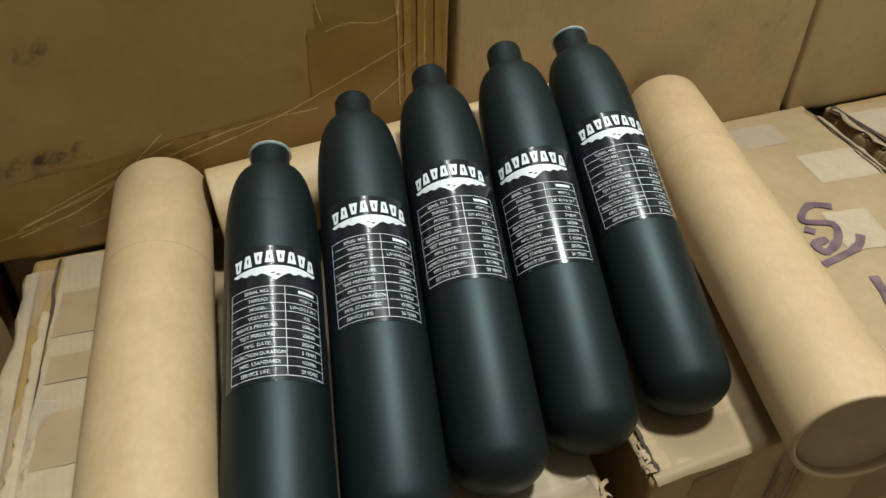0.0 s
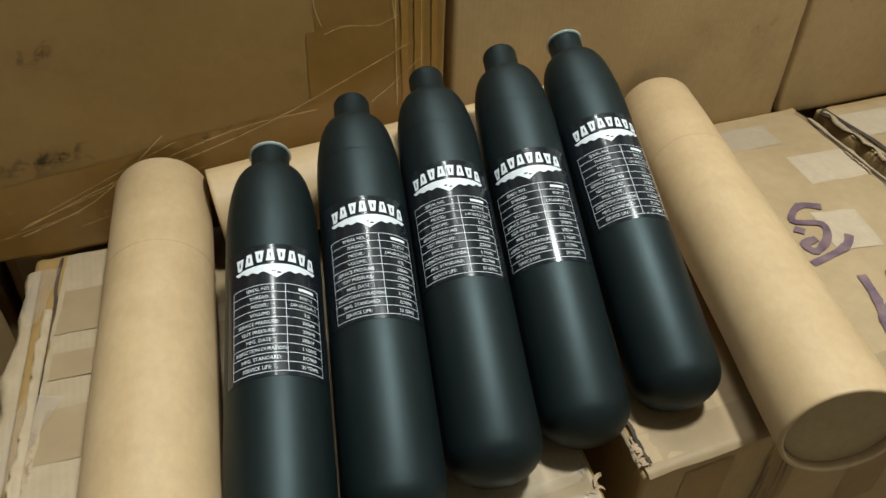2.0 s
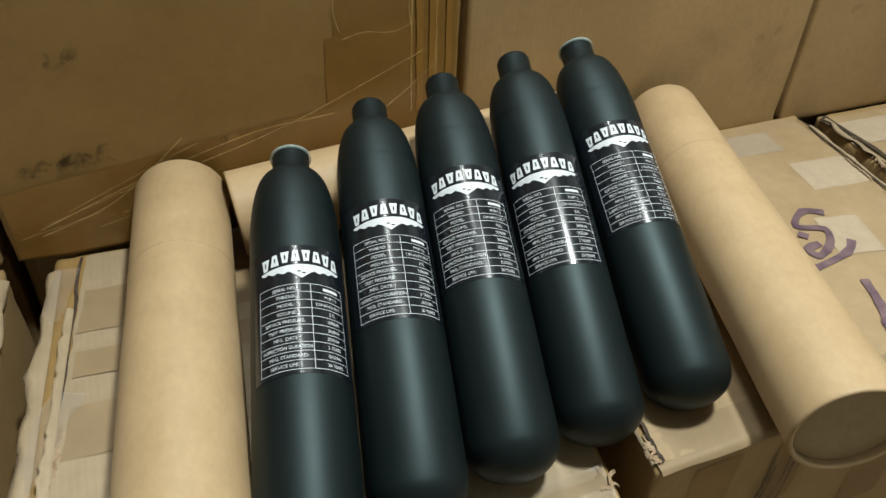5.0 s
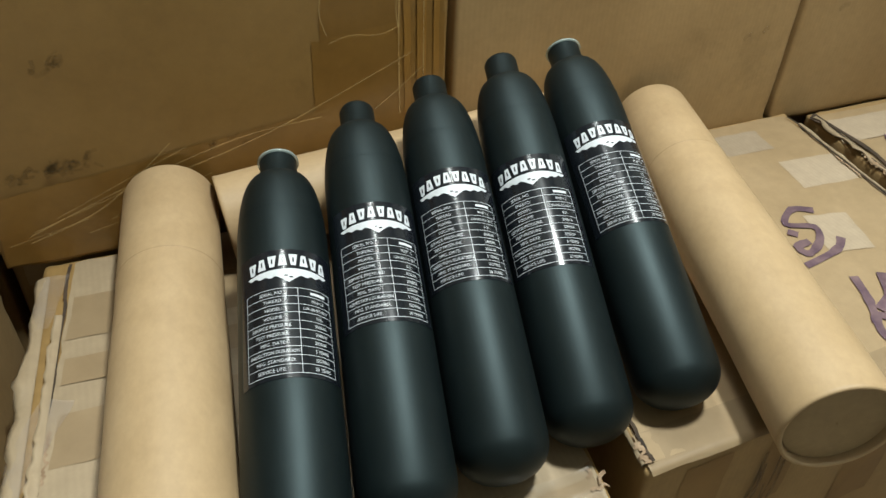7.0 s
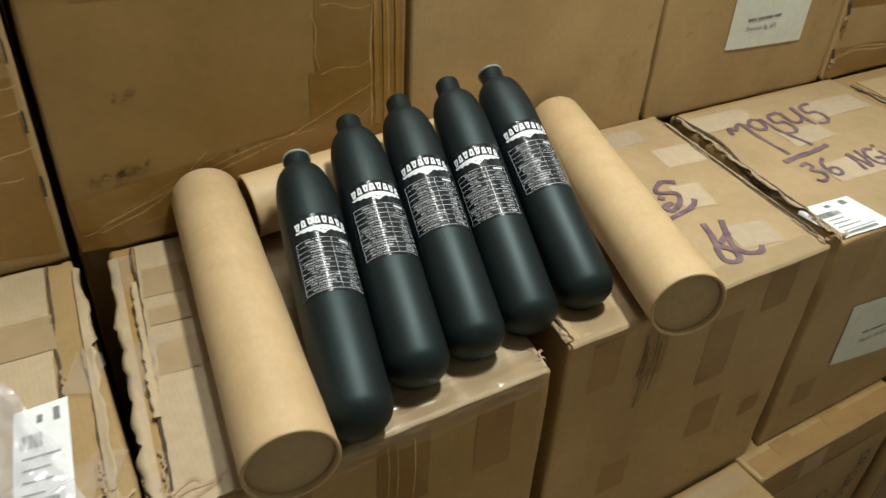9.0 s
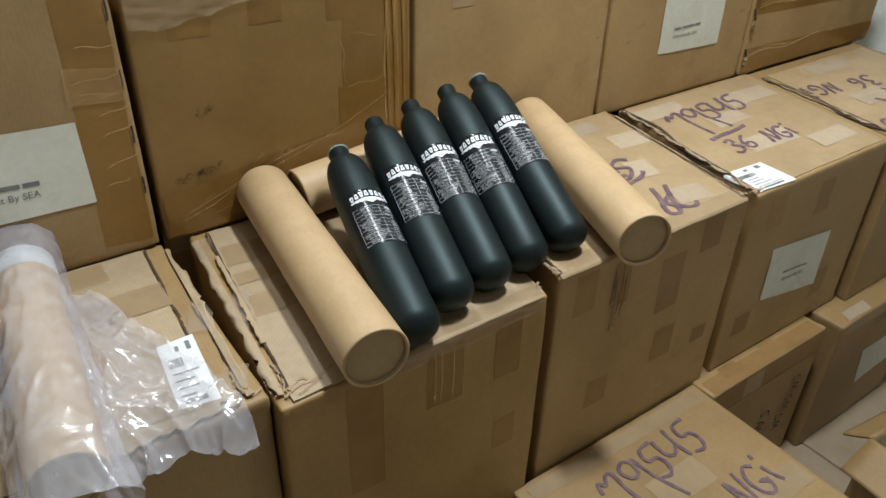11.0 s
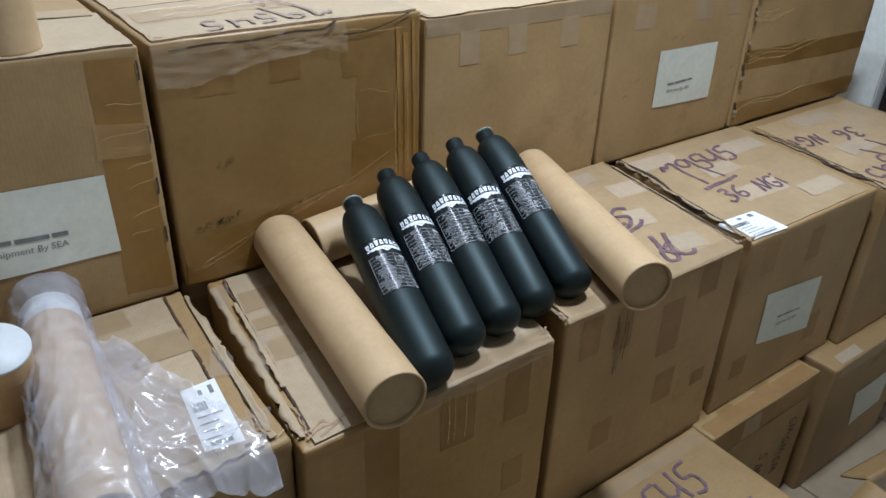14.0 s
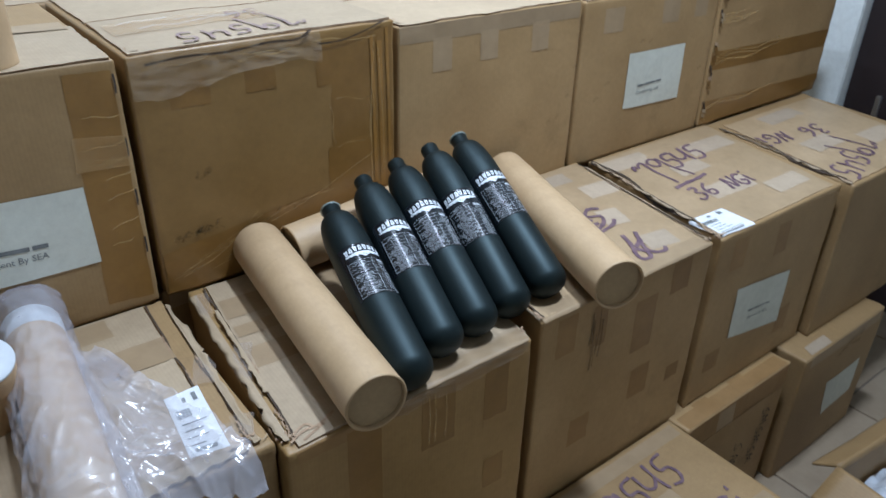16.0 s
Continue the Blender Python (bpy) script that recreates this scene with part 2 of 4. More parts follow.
# ---- cartons ----
class Carton:
    """A worn carton: a box with rounded, crumpled edges and bulging sides. Its surface can be met on any face, for tape, labels and ink."""

    def __init__(self, x0, x1, y0, y1, z0, z1, seed, skew=0.0, bulge=0.006, worn=1.0, yaw=0.0, tone=None):
        self.half = Vector(((x1 - x0) / 2, (y1 - y0) / 2, (z1 - z0) / 2))
        self.seed, self.skew, self.bulge, self.worn = seed, skew, bulge, worn
        self.m = pose((x0 + x1) / 2, (y0 + y1) / 2, z0, 0, 0, yaw)
        n = 26
        verts, faces, index = [], [], {}

        def vert(p):
            key = tuple(round(c, 5) for c in p)
            if key not in index:
                index[key] = len(verts)
                verts.append(self.place(Vector(p)))
            return index[key]
        steps = [self.spread(i / n) for i in range(n + 1)]
        for axis in range(3):
            for side in (-1, 1):
                for i in range(n):
                    for j in range(n):
                        quad = []
                        for a, c in ((i, j), (i + 1, j), (i + 1, j + 1), (i, j + 1)):
                            p = [0, 0, 0]
                            p[axis], p[(axis + 1) % 3], p[(axis + 2) % 3] = side, steps[a], steps[c]
                            quad.append(vert(p))
                        faces.append(tuple(quad if side > 0 else reversed(quad)))
        self.ob = link_mesh("cardboard_box", verts, faces, tone or CARD, smooth=True)
        self.ob.matrix_world = self.m

    @staticmethod
    def spread(f):
        c = 2 * f - 1
        return math.copysign(1 - (1 - abs(c)) ** 1.5, c)

    def place(self, p, off=0.0):
        h = self.half
        base = Vector((p.x * h.x, p.y * h.y, p.z * h.z))
        r = 0.0032 * self.worn
        inner = Vector([max(-(h[k] - r), min(h[k] - r, base[k])) for k in range(3)])
        d = base - inner
        d = d.normalized() if d.length > 1e-9 else Vector((0, 0, 1))
        pos = inner + d * (r + off)
        a = sorted((abs(p.x), abs(p.y), abs(p.z)))
        swell = (1 - a[0] ** 2) * (1 - a[1] ** 2) if a[2] > 0.999 else 0
        q = pos + Vector((self.seed * 7.3, self.seed * 3.1, self.seed * 5.7))
        wob = noise.noise(q * 7) * 0.5 + noise.noise(q * 17) * 0.25
        edge = max(0.0, (a[1] - 0.86) / 0.14)
        crumple = (noise.noise(q * 60) * 0.0016 + noise.noise(q * 21) * 0.0022) * edge * self.worn * (0.25 + 1.1 * max(0.0, (a[0] - 0.72) / 0.28))
        pos += d * (self.bulge * swell * (0.7 + wob) + 0.0012 * wob + crumple)
        pos.x += self.skew * pos.y
        pos.z += h.z
        return pos

    def at(self, face, a, c, off=0.0):
        """The point of a face that lies a and c metres from the face's middle."""
        h = self.half
        if face == "top":
            p = Vector((a / h.x, c / h.y, 1))
        elif face == "front":
            p = Vector((a / h.x, -1, c / h.z))
        elif face == "left":
            p = Vector((-1, a / h.y, c / h.z))
        else:
            p = Vector((1, a / h.y, c / h.z))
        k = {"top": 2, "front": 1}.get(face, 0)
        over = 1.0
        q = Vector([max(-over, min(over, v)) for v in p])
        extra = [(p[i] - q[i]) * h[i] for i in range(3)]
        pos = self.place(q, off)
        # what reaches past the edge is folded over it
        if face == "top":
            if extra[1] < 0:
                pos.z += extra[1]
                pos.y -= min(off, -extra[1])
            if extra[0]:
                pos.z -= abs(extra[0])
        elif face == "front":
            if extra[0]:
                pos.y += abs(extra[0])
        return pos

    def top(self, x, y):
        """Face coordinates of a place on the top, and on the front below."""
        c = self.m.translation
        return (x - c.x - self.skew * (y - c.y), y - c.y)

    def front(self, x, z):
        c = self.m.translation
        return (x - c.x + self.skew * self.half.y, z - c.z - self.half.z)

    def tops(self, *pts):
        return [self.top(*p) for p in pts]

    def fronts(self, *pts):
        return [self.front(*p) for p in pts]

    def words(self, face, text, origin, size, turn=0.0, mat=None, parent=None, off=0.0022):
        data = bpy.data.curves.new("words", "FONT")
        data.body, data.size, data.resolution_u = text, size, 2
        ob = new("words", data)
        me = bpy.data.meshes.new_from_object(ob.evaluated_get(bpy.context.evaluated_depsgraph_get()))
        c, s = math.cos(radians(turn)), math.sin(radians(turn))
        verts = [self.at(face, origin[0] + c * v.co.x - s * v.co.y, origin[1] + s * v.co.x + c * v.co.y, off) for v in me.vertices]
        faces = [tuple(p.vertices) for p in me.polygons]
        bpy.data.objects.remove(ob)
        bpy.data.meshes.remove(me)
        return link_mesh("printed_text", verts, faces, mat or PRINT, parent or self.ob)

    def flap(self, corners, thick=0.0035, ragged=0.0015, label="", mat=None, face="top", name="flap"):
        """A board flap lying on a face, with torn raw edges."""
        n = 30
        A, B, C, D = [Vector(c) for c in corners]

        def point(u, v, off):
            p = (A * (1 - u) + B * u) * (1 - v) + (D * (1 - u) + C * u) * v
            if u in (0, 1) or v in (0, 1):
                p += Vector((noise.noise((p.x * 45, p.y * 45, self.seed)), noise.noise((p.x * 45, p.y * 45, self.seed + 9)))) * ragged
            lift = off + 0.0012 * noise.noise((p.x * 12, p.y * 12, self.seed + 4)) if off > 0.001 else off
            return self.at(face, p.x, p.y, lift)
        verts = [point(i / n, j / n, thick) for i in range(n + 1) for j in range(n + 1)]
        faces = [(i * (n + 1) + j, (i + 1) * (n + 1) + j, (i + 1) * (n + 1) + j + 1, i * (n + 1) + j + 1) for i in range(n) for j in range(n)]
        ob = link_mesh(name, verts, faces, mat or CARD_FLAP, self.ob, True, label)
        rim = [(i / n, 0) for i in range(n)] + [(1, j / n) for j in range(n)] + [(1 - i / n, 1) for i in range(n)] + [(0, 1 - j / n) for j in range(n)]
        verts, faces = [], []
        for u, v in rim:
            verts += [point(u, v, thick), point(u, v, 0.0004)]
        k = len(rim)
        for i in range(k):
            j = (i + 1) % k
            faces.append((2 * i, 2 * i + 1, 2 * j + 1, 2 * j))
        link_mesh("torn_edge", verts, faces, CARD_RAW, ob)
        return ob

    def sheet(self, name, face, corners, mat, off=0.0007, label="", steps=16, ragged=0.0, parent=None):
        """A thin sheet on a face between four corners (a, c), in order round it."""
        A, B, C, D = [Vector(c) for c in corners]
        verts, faces = [], []
        for i in range(steps + 1):
            for j in range(steps + 1):
                u, v = i / steps, j / steps
                p = (A * (1 - u) + B * u) * (1 - v) + (D * (1 - u) + C * u) * v
                if ragged and (i in (0, steps) or j in (0, steps)):
                    p += Vector((noise.noise((p.x * 60, p.y * 60, self.seed)), noise.noise((p.x * 60, p.y * 60, self.seed + 9)))) * ragged
                verts.append(self.at(face, p.x, p.y, off))
        for i in range(steps):
            for j in range(steps):
                k = i * (steps + 1) + j
                faces.append((k, k + steps + 1, k + steps + 2, k + 1))
        ob = link_mesh(name, verts, faces, mat, parent or self.ob, True, label)
        return ob

    def strip(self, face, x0, y0, x1, y1, width=0.05, mat=None, off=0.0007, label="", name="tape"):
        d = Vector((x1 - x0, y1 - y0)).normalized()
        n = Vector((-d.y, d.x)) * width / 2
        a, c = Vector((x0, y0)), Vector((x1, y1))
        return self.sheet(name, face, (a - n, c - n, c + n, a + n), mat or TAPE, off, label, 18, 0.0012)

    def stroke(self, face, lines, origin, size, turn=0.0, width=0.009, mat=None, off=0.0022, name="handwriting", label=""):
        """Marker strokes: polylines in letter units, set on a face."""
        c, s = math.cos(radians(turn)), math.sin(radians(turn))
        verts, faces = [], []
        rng = random.Random(self.seed)
        if len(lines) > 1:
            for line in lines:
                self.stroke(face, [line], origin, size, turn, width, mat, off, name, label)
            return
        for line in lines:
            pts = []
            for k in range(len(line) - 1):
                p0, p1 = line[max(k - 1, 0)], line[k]
                p2, p3 = line[k + 1], line[min(k + 2, len(line) - 1)]
                for j in range(5):
                    f = j / 5
                    pts.append(tuple(0.5 * (2 * p1[i] + (p2[i] - p0[i]) * f + (2 * p0[i] - 5 * p1[i] + 4 * p2[i] - p3[i]) * f * f + (3 * p1[i] - p0[i] - 3 * p2[i] + p3[i]) * f ** 3) for i in (0, 1)))
            pts.append(line[-1])
            for i, p in enumerate(pts):
                a, e = pts[max(i - 1, 0)], pts[min(i + 1, len(pts) - 1)]
                d = Vector((e[0] - a[0], e[1] - a[1]))
                d = d.normalized() if d.length else Vector((1, 0))
                w = width / size * 0.5 * (0.75 + 0.4 * rng.random())
                for sgn in (-1, 1):
                    x, y = (p[0] - sgn * d.y * w) * size, (p[1] + sgn * d.x * w) * size
                    verts.append(self.at(face, origin[0] + c * x - s * y, origin[1] + s * x + c * y, off))
                if i:
                    k = len(verts)
                    faces.append((k - 4, k - 2, k - 1, k - 3))
        return link_mesh(name, verts, faces, mat or INK, self.ob, False, label)


GLYPHS = {
    "7": [[(-0.08, 0.62), (0.02, 0.86), (0.14, 0.74), (0.30, 0.90), (0.46, 0.86), (0.40, 0.35), (0.46, -0.55)]],
    "9": [[(0.50, 0.72), (0.30, 0.92), (0.06, 0.78), (0.12, 0.50), (0.34, 0.50), (0.50, 0.86), (0.56, 0.2), (0.74, -0.5)]],
    "5": [[(0.62, 0.92), (0.26, 0.88), (0.18, 0.58), (0.42, 0.52), (0.46, 0.26), (0.30, 0.06), (0.06, 0.12)]],
    "4": [[(0.10, 0.86), (0.06, 0.44), (0.24, 0.32), (0.50, 0.52)], [(0.56, 0.94), (0.48, 0.45), (0.50, 0.08)]],
    "3": [[(0.02, 0.84), (0.30, 0.94), (0.40, 0.76), (0.18, 0.56), (0.42, 0.40), (0.36, 0.12), (0.10, 0.0), (-0.06, 0.14)]],
    "6": [[(0.46, 0.98), (0.16, 0.70), (0.06, 0.30), (0.20, 0.06), (0.42, 0.16), (0.44, 0.40), (0.22, 0.44), (0.10, 0.28)]],
    "N": [[(0.02, 0.04), (0.12, 0.52), (0.18, 0.94), (0.36, 0.10), (0.50, 0.52), (0.58, 1.0)]],
    "G": [[(0.56, 0.84), (0.34, 0.96), (0.08, 0.66), (0.10, 0.24), (0.34, 0.08), (0.52, 0.30), (0.30, 0.46), (0.58, 0.40)]],
    "i": [[(0.10, 0.60), (0.16, 0.20), (0.24, 0.02)], [(0.16, 0.84), (0.20, 0.98)]],
    "s": [[(0.5, 0.9), (0.22, 0.86), (0.12, 0.7), (0.38, 0.45), (0.30, 0.16), (0.05, 0.05)]],
    "w": [[(0, 0.8), (0.08, 0.3), (0.18, 0.1), (0.3, 0.7), (0.44, 0.1), (0.54, 0.3), (0.6, 0.9)]],
    "_": [[(0, -0.1), (0.5, -0.04), (1.1, -0.02), (1.6, 0.04)]],
    " ": [],
}


def written(text, gap=0.68):
    out, x = [], 0.0
    rng = random.Random(len(text))
    for ch in text:
        dy = rng.uniform(-0.08, 0.08)
        out += [[(x + px, py + dy) for px, py in line] for line in GLYPHS[ch]]
        x += gap
    return out


boxes = {}


def carton(key, x0, x1, y0, y1, z0, z1, label, **kw):
    box = Carton(x0, x1, y0, y1, z0, z1, len(boxes) + 1, **kw)
    tagged(box.ob, label, "box", "stacked cartons")
    boxes[key] = box
    return box


# lower tiers on the floor
for k, (a, c) in enumerate(((0.05, 0.50), (0.52, 0.945), (0.975, 1.43))):
    carton("low%d" % k, a, c, -0.385, 0.0, FLOOR, 0.272, "brown cardboard carton on the floor under another carton", bulge=0.002)
carton("r2low", 1.380, 1.772, -0.456, -0.06, FLOOR, 0.296, "brown carton on the tiled floor with black handwriting on its side", bulge=0.004, worn=1.5)
carton("r3low", 1.800, 2.20, -0.478, -0.08, FLOOR, 0.296, "brown carton on the tiled floor with a paper label", bulge=0.004, worn=1.6)
carton("front", 0.91, 1.372, -0.83, -0.411, FLOOR, 0.300, "brown carton on the floor marked 79545 in purple marker", bulge=0.004)
for k, (a, c) in enumerate(((0.07, 0.53), (0.54, 0.98), (0.985, 1.437), (1.447, 1.915), (1.925, 2.50))):
    for t in range(2):
        carton("backlow%d%d" % (k, t), a, c, 0.03, 0.43, FLOOR + 0.39 * t, FLOOR + 0.39 * (t + 1) - 0.004, "brown cardboard carton in the lower part of the stack", bulge=0.002)

# the row that carries the bottles
carton("left", 0.06, 0.530, -0.388, 0.005, 0.274, 0.700, "worn brown carton with frayed flap edge and white shipping sticker", bulge=0.004, worn=1.5)
carton("mid", 0.552, 0.958, -0.415, 0.005, 0.274, 0.6975, "worn taped brown carton carrying four black bottles", bulge=0.002, worn=1.4, skew=0.1, tone=CARD_AMBER)
carton("r1", 1.000, 1.438, -0.405, 0.005, 0.274, 0.708, "taped brown carton with purple marker numbers on its top", bulge=0.002, skew=0.17)
carton("r2", 1.470, 1.915, -0.405, 0.001, 0.298, 0.703, "brown carton marked 79545 and 36 in purple marker", bulge=0.004, skew=0.19)
carton("r3", 1.925, 2.41, -0.425, 0.0, 0.298, 0.700, "brown carton with purple marker writing on its top", bulge=0.004, skew=0.15)

# the row behind, one carton higher
carton("b1", 0.07, 0.530, 0.004, 0.43, 0.700, 1.080, "brown carton with white shipping label and wrinkled tape", bulge=0.005)
carton("b2", 0.541, 0.978, 0.004, 0.43, 0.700, 1.080, "large brown carton wrapped with glossy brown tape", bulge=0.006, tone=CARD_TAPED)
carton("b3", 0.986, 1.437, 0.004, 0.43, 0.700, 1.066, "plain brown carton with taped top edge", bulge=0.006)
carton("b4", 1.447, 1.915, 0.004, 0.43, 0.700, 1.060, "brown carton with a square white paper label", bulge=0.006)
carton("b5", 1.927, 2.505, 0.004, 0.43, 0.700, 1.060, "brown carton wrapped in glossy brown tape", bulge=0.006, worn=1.5)
for k, (a, c) in enumerate(((0.09, 0.56), (0.575, 1.03), (1.04, 1.48))):
    for t in range(3):
        carton("rear%d%d" % (k, t), a, c, 0.46, 0.88, FLOOR + 0.3817 * t, FLOOR + 0.3817 * (t + 1) - 0.004 + (0.012 if t == 2 else 0), "brown cardboard carton at the back of the stack", bulge=0.003)


# ---- the room ----
def structure(name, bm, mat, label="", kind="structure", cat=""):
    return tagged(part(name, bm, mat), label, cat, "", kind)


structure("floor", slab(-2.2, 3.4, -3.2, 1.3, FLOOR - 0.08, FLOOR - 0.004), GROUT, "floor bed with dark grout between cream tiles", cat="floor")
# north, west and south walls and the ceiling are unseen, added to bounce light
structure("wall_north", slab(-2.2, 2.8, 1.0, 1.12, FLOOR, 2.75), WALL, "unseen white wall behind the cartons, added to bounce light", cat="wall")
structure("wall_west", slab(-2.32, -2.2, -3.2, 1.12, FLOOR, 2.75), WALL, "unseen white wall, added to bounce light", cat="wall")
structure("wall_south", slab(-2.2, 2.8, -3.32, -3.2, FLOOR, 2.75), WALL, "unseen white wall, added to bounce light", cat="wall")
structure("wall_east", slab(2.8, 2.92, 0.05, 1.12, FLOOR, 2.75), WALL, "unseen white wall, added to bounce light beside the dark door", cat="wall")
structure("wall_east", slab(2.8, 2.92, -3.32, -0.85, FLOOR, 2.75), WALL, "unseen white wall, added to bounce light beside the dark door", cat="wall")
structure("wall_east", slab(2.8, 2.92, -0.85, 0.05, FLOOR + 2.06, 2.75), WALL, "unseen white wall, added to bounce light above the dark door", cat="wall")
structure("ceiling", slab(-2.32, 2.92, -3.32, 1.12, 2.75, 2.85), WALL, "unseen white ceiling, added to bounce light", cat="ceiling")
door = structure("door_1", slab(2.835, 2.875, -0.845, 0.045, FLOOR + 0.004, FLOOR + 2.055, 0.003), DOOR, "closed dark brown door", cat="door")

# ---- bottles ----
R, LEN = 0.0337, 0.354


def bottle_profile():
    """A domed base, a straight body, a long round shoulder and a short neck with an open mouth."""
    pts = [(0.002, 0.0)]
    for k in range(1, 15):
        a = k / 14 * math.pi / 2
        pts.append(((R - 0.0004) * math.sin(a) ** 0.92, 0.0260 * (1 - math.cos(a))))
    pts += [(R, 0.0285), (R, 0.10), (R, 0.20), (R, LEN - 0.093)]
    for k in range(1, 15):
        a = k / 14
        pts.append((0.0158 + (R - 0.0158) * math.cos(a * math.pi / 2) ** 0.68, LEN - 0.093 + 0.0655 * math.sin(a * math.pi / 2) ** 1.12))
    pts += [(0.0150, LEN - 0.0265), (0.0150, LEN - 0.003), (0.0140, LEN - 0.0005), (0.0095, LEN), (0.0092, LEN - 0.02), (0.001, LEN - 0.0201)]
    return pts


def wrap(x, z, r):
    """x metres round the bottle from the label's middle line, z along the axis."""
    a = x / r
    return (r * math.sin(a), -r * math.cos(a), z)


def band(x0, x1, z0, z1, r, nx=16):
    verts, faces = [], []
    for i in range(nx + 1):
        for z in (z0, z1):
            verts.append(wrap(x0 + (x1 - x0) * i / nx, z, r))
    for i in range(nx):
        faces.append((2 * i, 2 * i + 2, 2 * i + 3, 2 * i + 1))
    return verts, faces


def add(bank, made):
    n = len(bank[0])
    bank[0].extend(made[0])
    bank[1].extend(tuple(k + n for k in f) for f in made[1])


def letters(text, size, x, z, r, squeeze=1.0):
    data = bpy.data.curves.new("words", "FONT")
    data.body, data.size, data.resolution_u = text, size, 2
    ob = new("words", data)
    dg = bpy.context.evaluated_depsgraph_get()
    me = bpy.data.meshes.new_from_object(ob.evaluated_get(dg))
    verts = [wrap(x + v.co.x * squeeze, z + v.co.y, r) for v in me.vertices]
    faces = [tuple(p.vertices) for p in me.polygons]
    bpy.data.objects.remove(ob)
    bpy.data.meshes.remove(me)
    return verts, faces


TOP, LOW = 0.201, 0.1365
TX0, TX1, TXM = -0.0318, 0.0318, 0.0055
ROWS = (("SERIAL NO.", ""), ("THREAD:", "M18*1.5"), ("MODEL:", "LW-60-0.5-30-T"), ("VOLUME:", "0.5L"), ("SERVICE PRESSURE:", "300BAR"),
        ("TEST PRESSURE:", "200BAR"), ("MFG. DATE:", "2020.04"), ("INSPECTION DURATION:", "5 YEARS"), ("MFG. STANDARD:", "ISO7866"), ("SERVICE LIFE:", "20 YEARS"))


def make_bottle():
    v, f = lathe(bottle_profile(), 64)
    ob = link_mesh("air_bottle", v, f, BLACK, None, True)
    # a faint stamped ring of marks on the shoulder
    bank = ([], [])
    for k in range(22):
        x = -0.034 + k * 0.0031
        add(bank, band(x, x + 0.0016, LEN - 0.0765, LEN - 0.0740, 0.0336, 1))
    link_mesh("stamped_mark", bank[0], bank[1], BLACK, ob, False, "row of small stamped marks")
    film_ob = link_mesh("label", *band(-0.0385, 0.0385, LOW - 0.003, TOP + 0.033, R + 0.0003, 28), LABEL_FILM, ob, True, "dark glossy film label with white print")
    bank = ([], [])
    step, w = (TOP - LOW) / 10, 0.00034
    for k in range(11):
        z = LOW + k * step
        link_mesh("table_rule", *band(TX0, TX1, z - w / 2, z + w / 2, R + 0.0006, 24), WHITE_PRINT, film_ob)
    for x in (TX0, TXM, TX1):
        link_mesh("table_rule", *band(x - w / 2, x + w / 2, LOW, TOP, R + 0.0006, 1), WHITE_PRINT, film_ob)
    bank = ([], [])
    for k, (left, right) in enumerate(ROWS):
        z = TOP - (k + 1) * step + step * 0.3
        add(bank, letters(left, 0.0036, TX0 + 0.0025 + max(0, 19 - len(left)) * 0.0009, z, R + 0.0006, min(0.92, 17.0 / len(left))))
        if right:
            add(bank, letters(right, 0.0036, TXM + 0.003 + max(0, 14 - len(right)) * 0.00095, z, R + 0.0006, 0.84))
        else:
            add(bank, band(TXM + 0.009, TXM + 0.0215, z, z + 0.0022, R + 0.0006, 4))
    link_mesh("table_text", bank[0], bank[1], WHITE_PRINT, film_ob)
    # the maker's mark as plain shapes: a row of blocks on an arc above a winged bar
    for k in range(8):
        x, wide, tall = -0.0290 + k * 0.0074, 0.0061, 0.0094
        z0 = TOP + 0.0156 + 0.0034 * (1 - ((k - 3.5) / 3.5) ** 2)
        low, high = (0.0, 0.0013) if k % 2 else (0.0013, 0.0)
        verts = []
        for i in range(7):
            u = i / 6
            for z, inset in ((z0, low), (z0 + tall, high)):
                verts.append(wrap(x + inset + (wide - 2 * inset) * u, z, R + 0.0006))
        link_mesh("emblem_block", verts, [(2 * i, 2 * i + 2, 2 * i + 3, 2 * i + 1) for i in range(6)], WHITE_PRINT, film_ob)
        link_mesh("emblem_slot", *band(x + wide * 0.42, x + wide * 0.58, z0 + tall * 0.30, z0 + tall * 0.70, R + 0.0008, 2), LABEL_FILM, film_ob)
    n = 48
    verts = []
    for i in range(n + 1):
        x = -0.0300 + 0.060 * i / n
        q = abs(x) / 0.0300
        hi = TOP + 0.0140 + 0.0022 * (1 - q * q)
        lo = TOP + 0.0096 + 0.0034 * q ** 3 + 0.0007 * math.sin(q * 26)
        if q < 0.17:
            lo = TOP + 0.0046 + 0.022 * q
        verts += [wrap(x, lo, R + 0.0006), wrap(x, hi, R + 0.0006)]
    link_mesh("emblem", verts, [(2 * i, 2 * i + 2, 2 * i + 3, 2 * i + 1) for i in range(n)], WHITE_PRINT, film_ob)
    shield = ([], [])
    add(shield, band(-0.0030, -0.0005, TOP + 0.0098, TOP + 0.0108, R + 0.0008, 3))
    add(shield, band(0.0005, 0.0030, TOP + 0.0084, TOP + 0.0094, R + 0.0008, 3))
    link_mesh("emblem_shield", shield[0], shield[1], LABEL_FILM, film_ob)
    tagged(ob, "matt black metal air bottle with white-printed label, lying on cartons", "bottle", "row of black bottles")
    return ob


def add_mouth_cap(ob):
    ring = lathe([(0.0152, LEN - 0.005), (0.0168, LEN - 0.0045), (0.0168, LEN - 0.003), (0.0152, LEN - 0.002)], 40, False)
    link_mesh("mouth_cap", ring[0], ring[1], CLEAR_CAP, ob, True, "pale clear plastic ring")


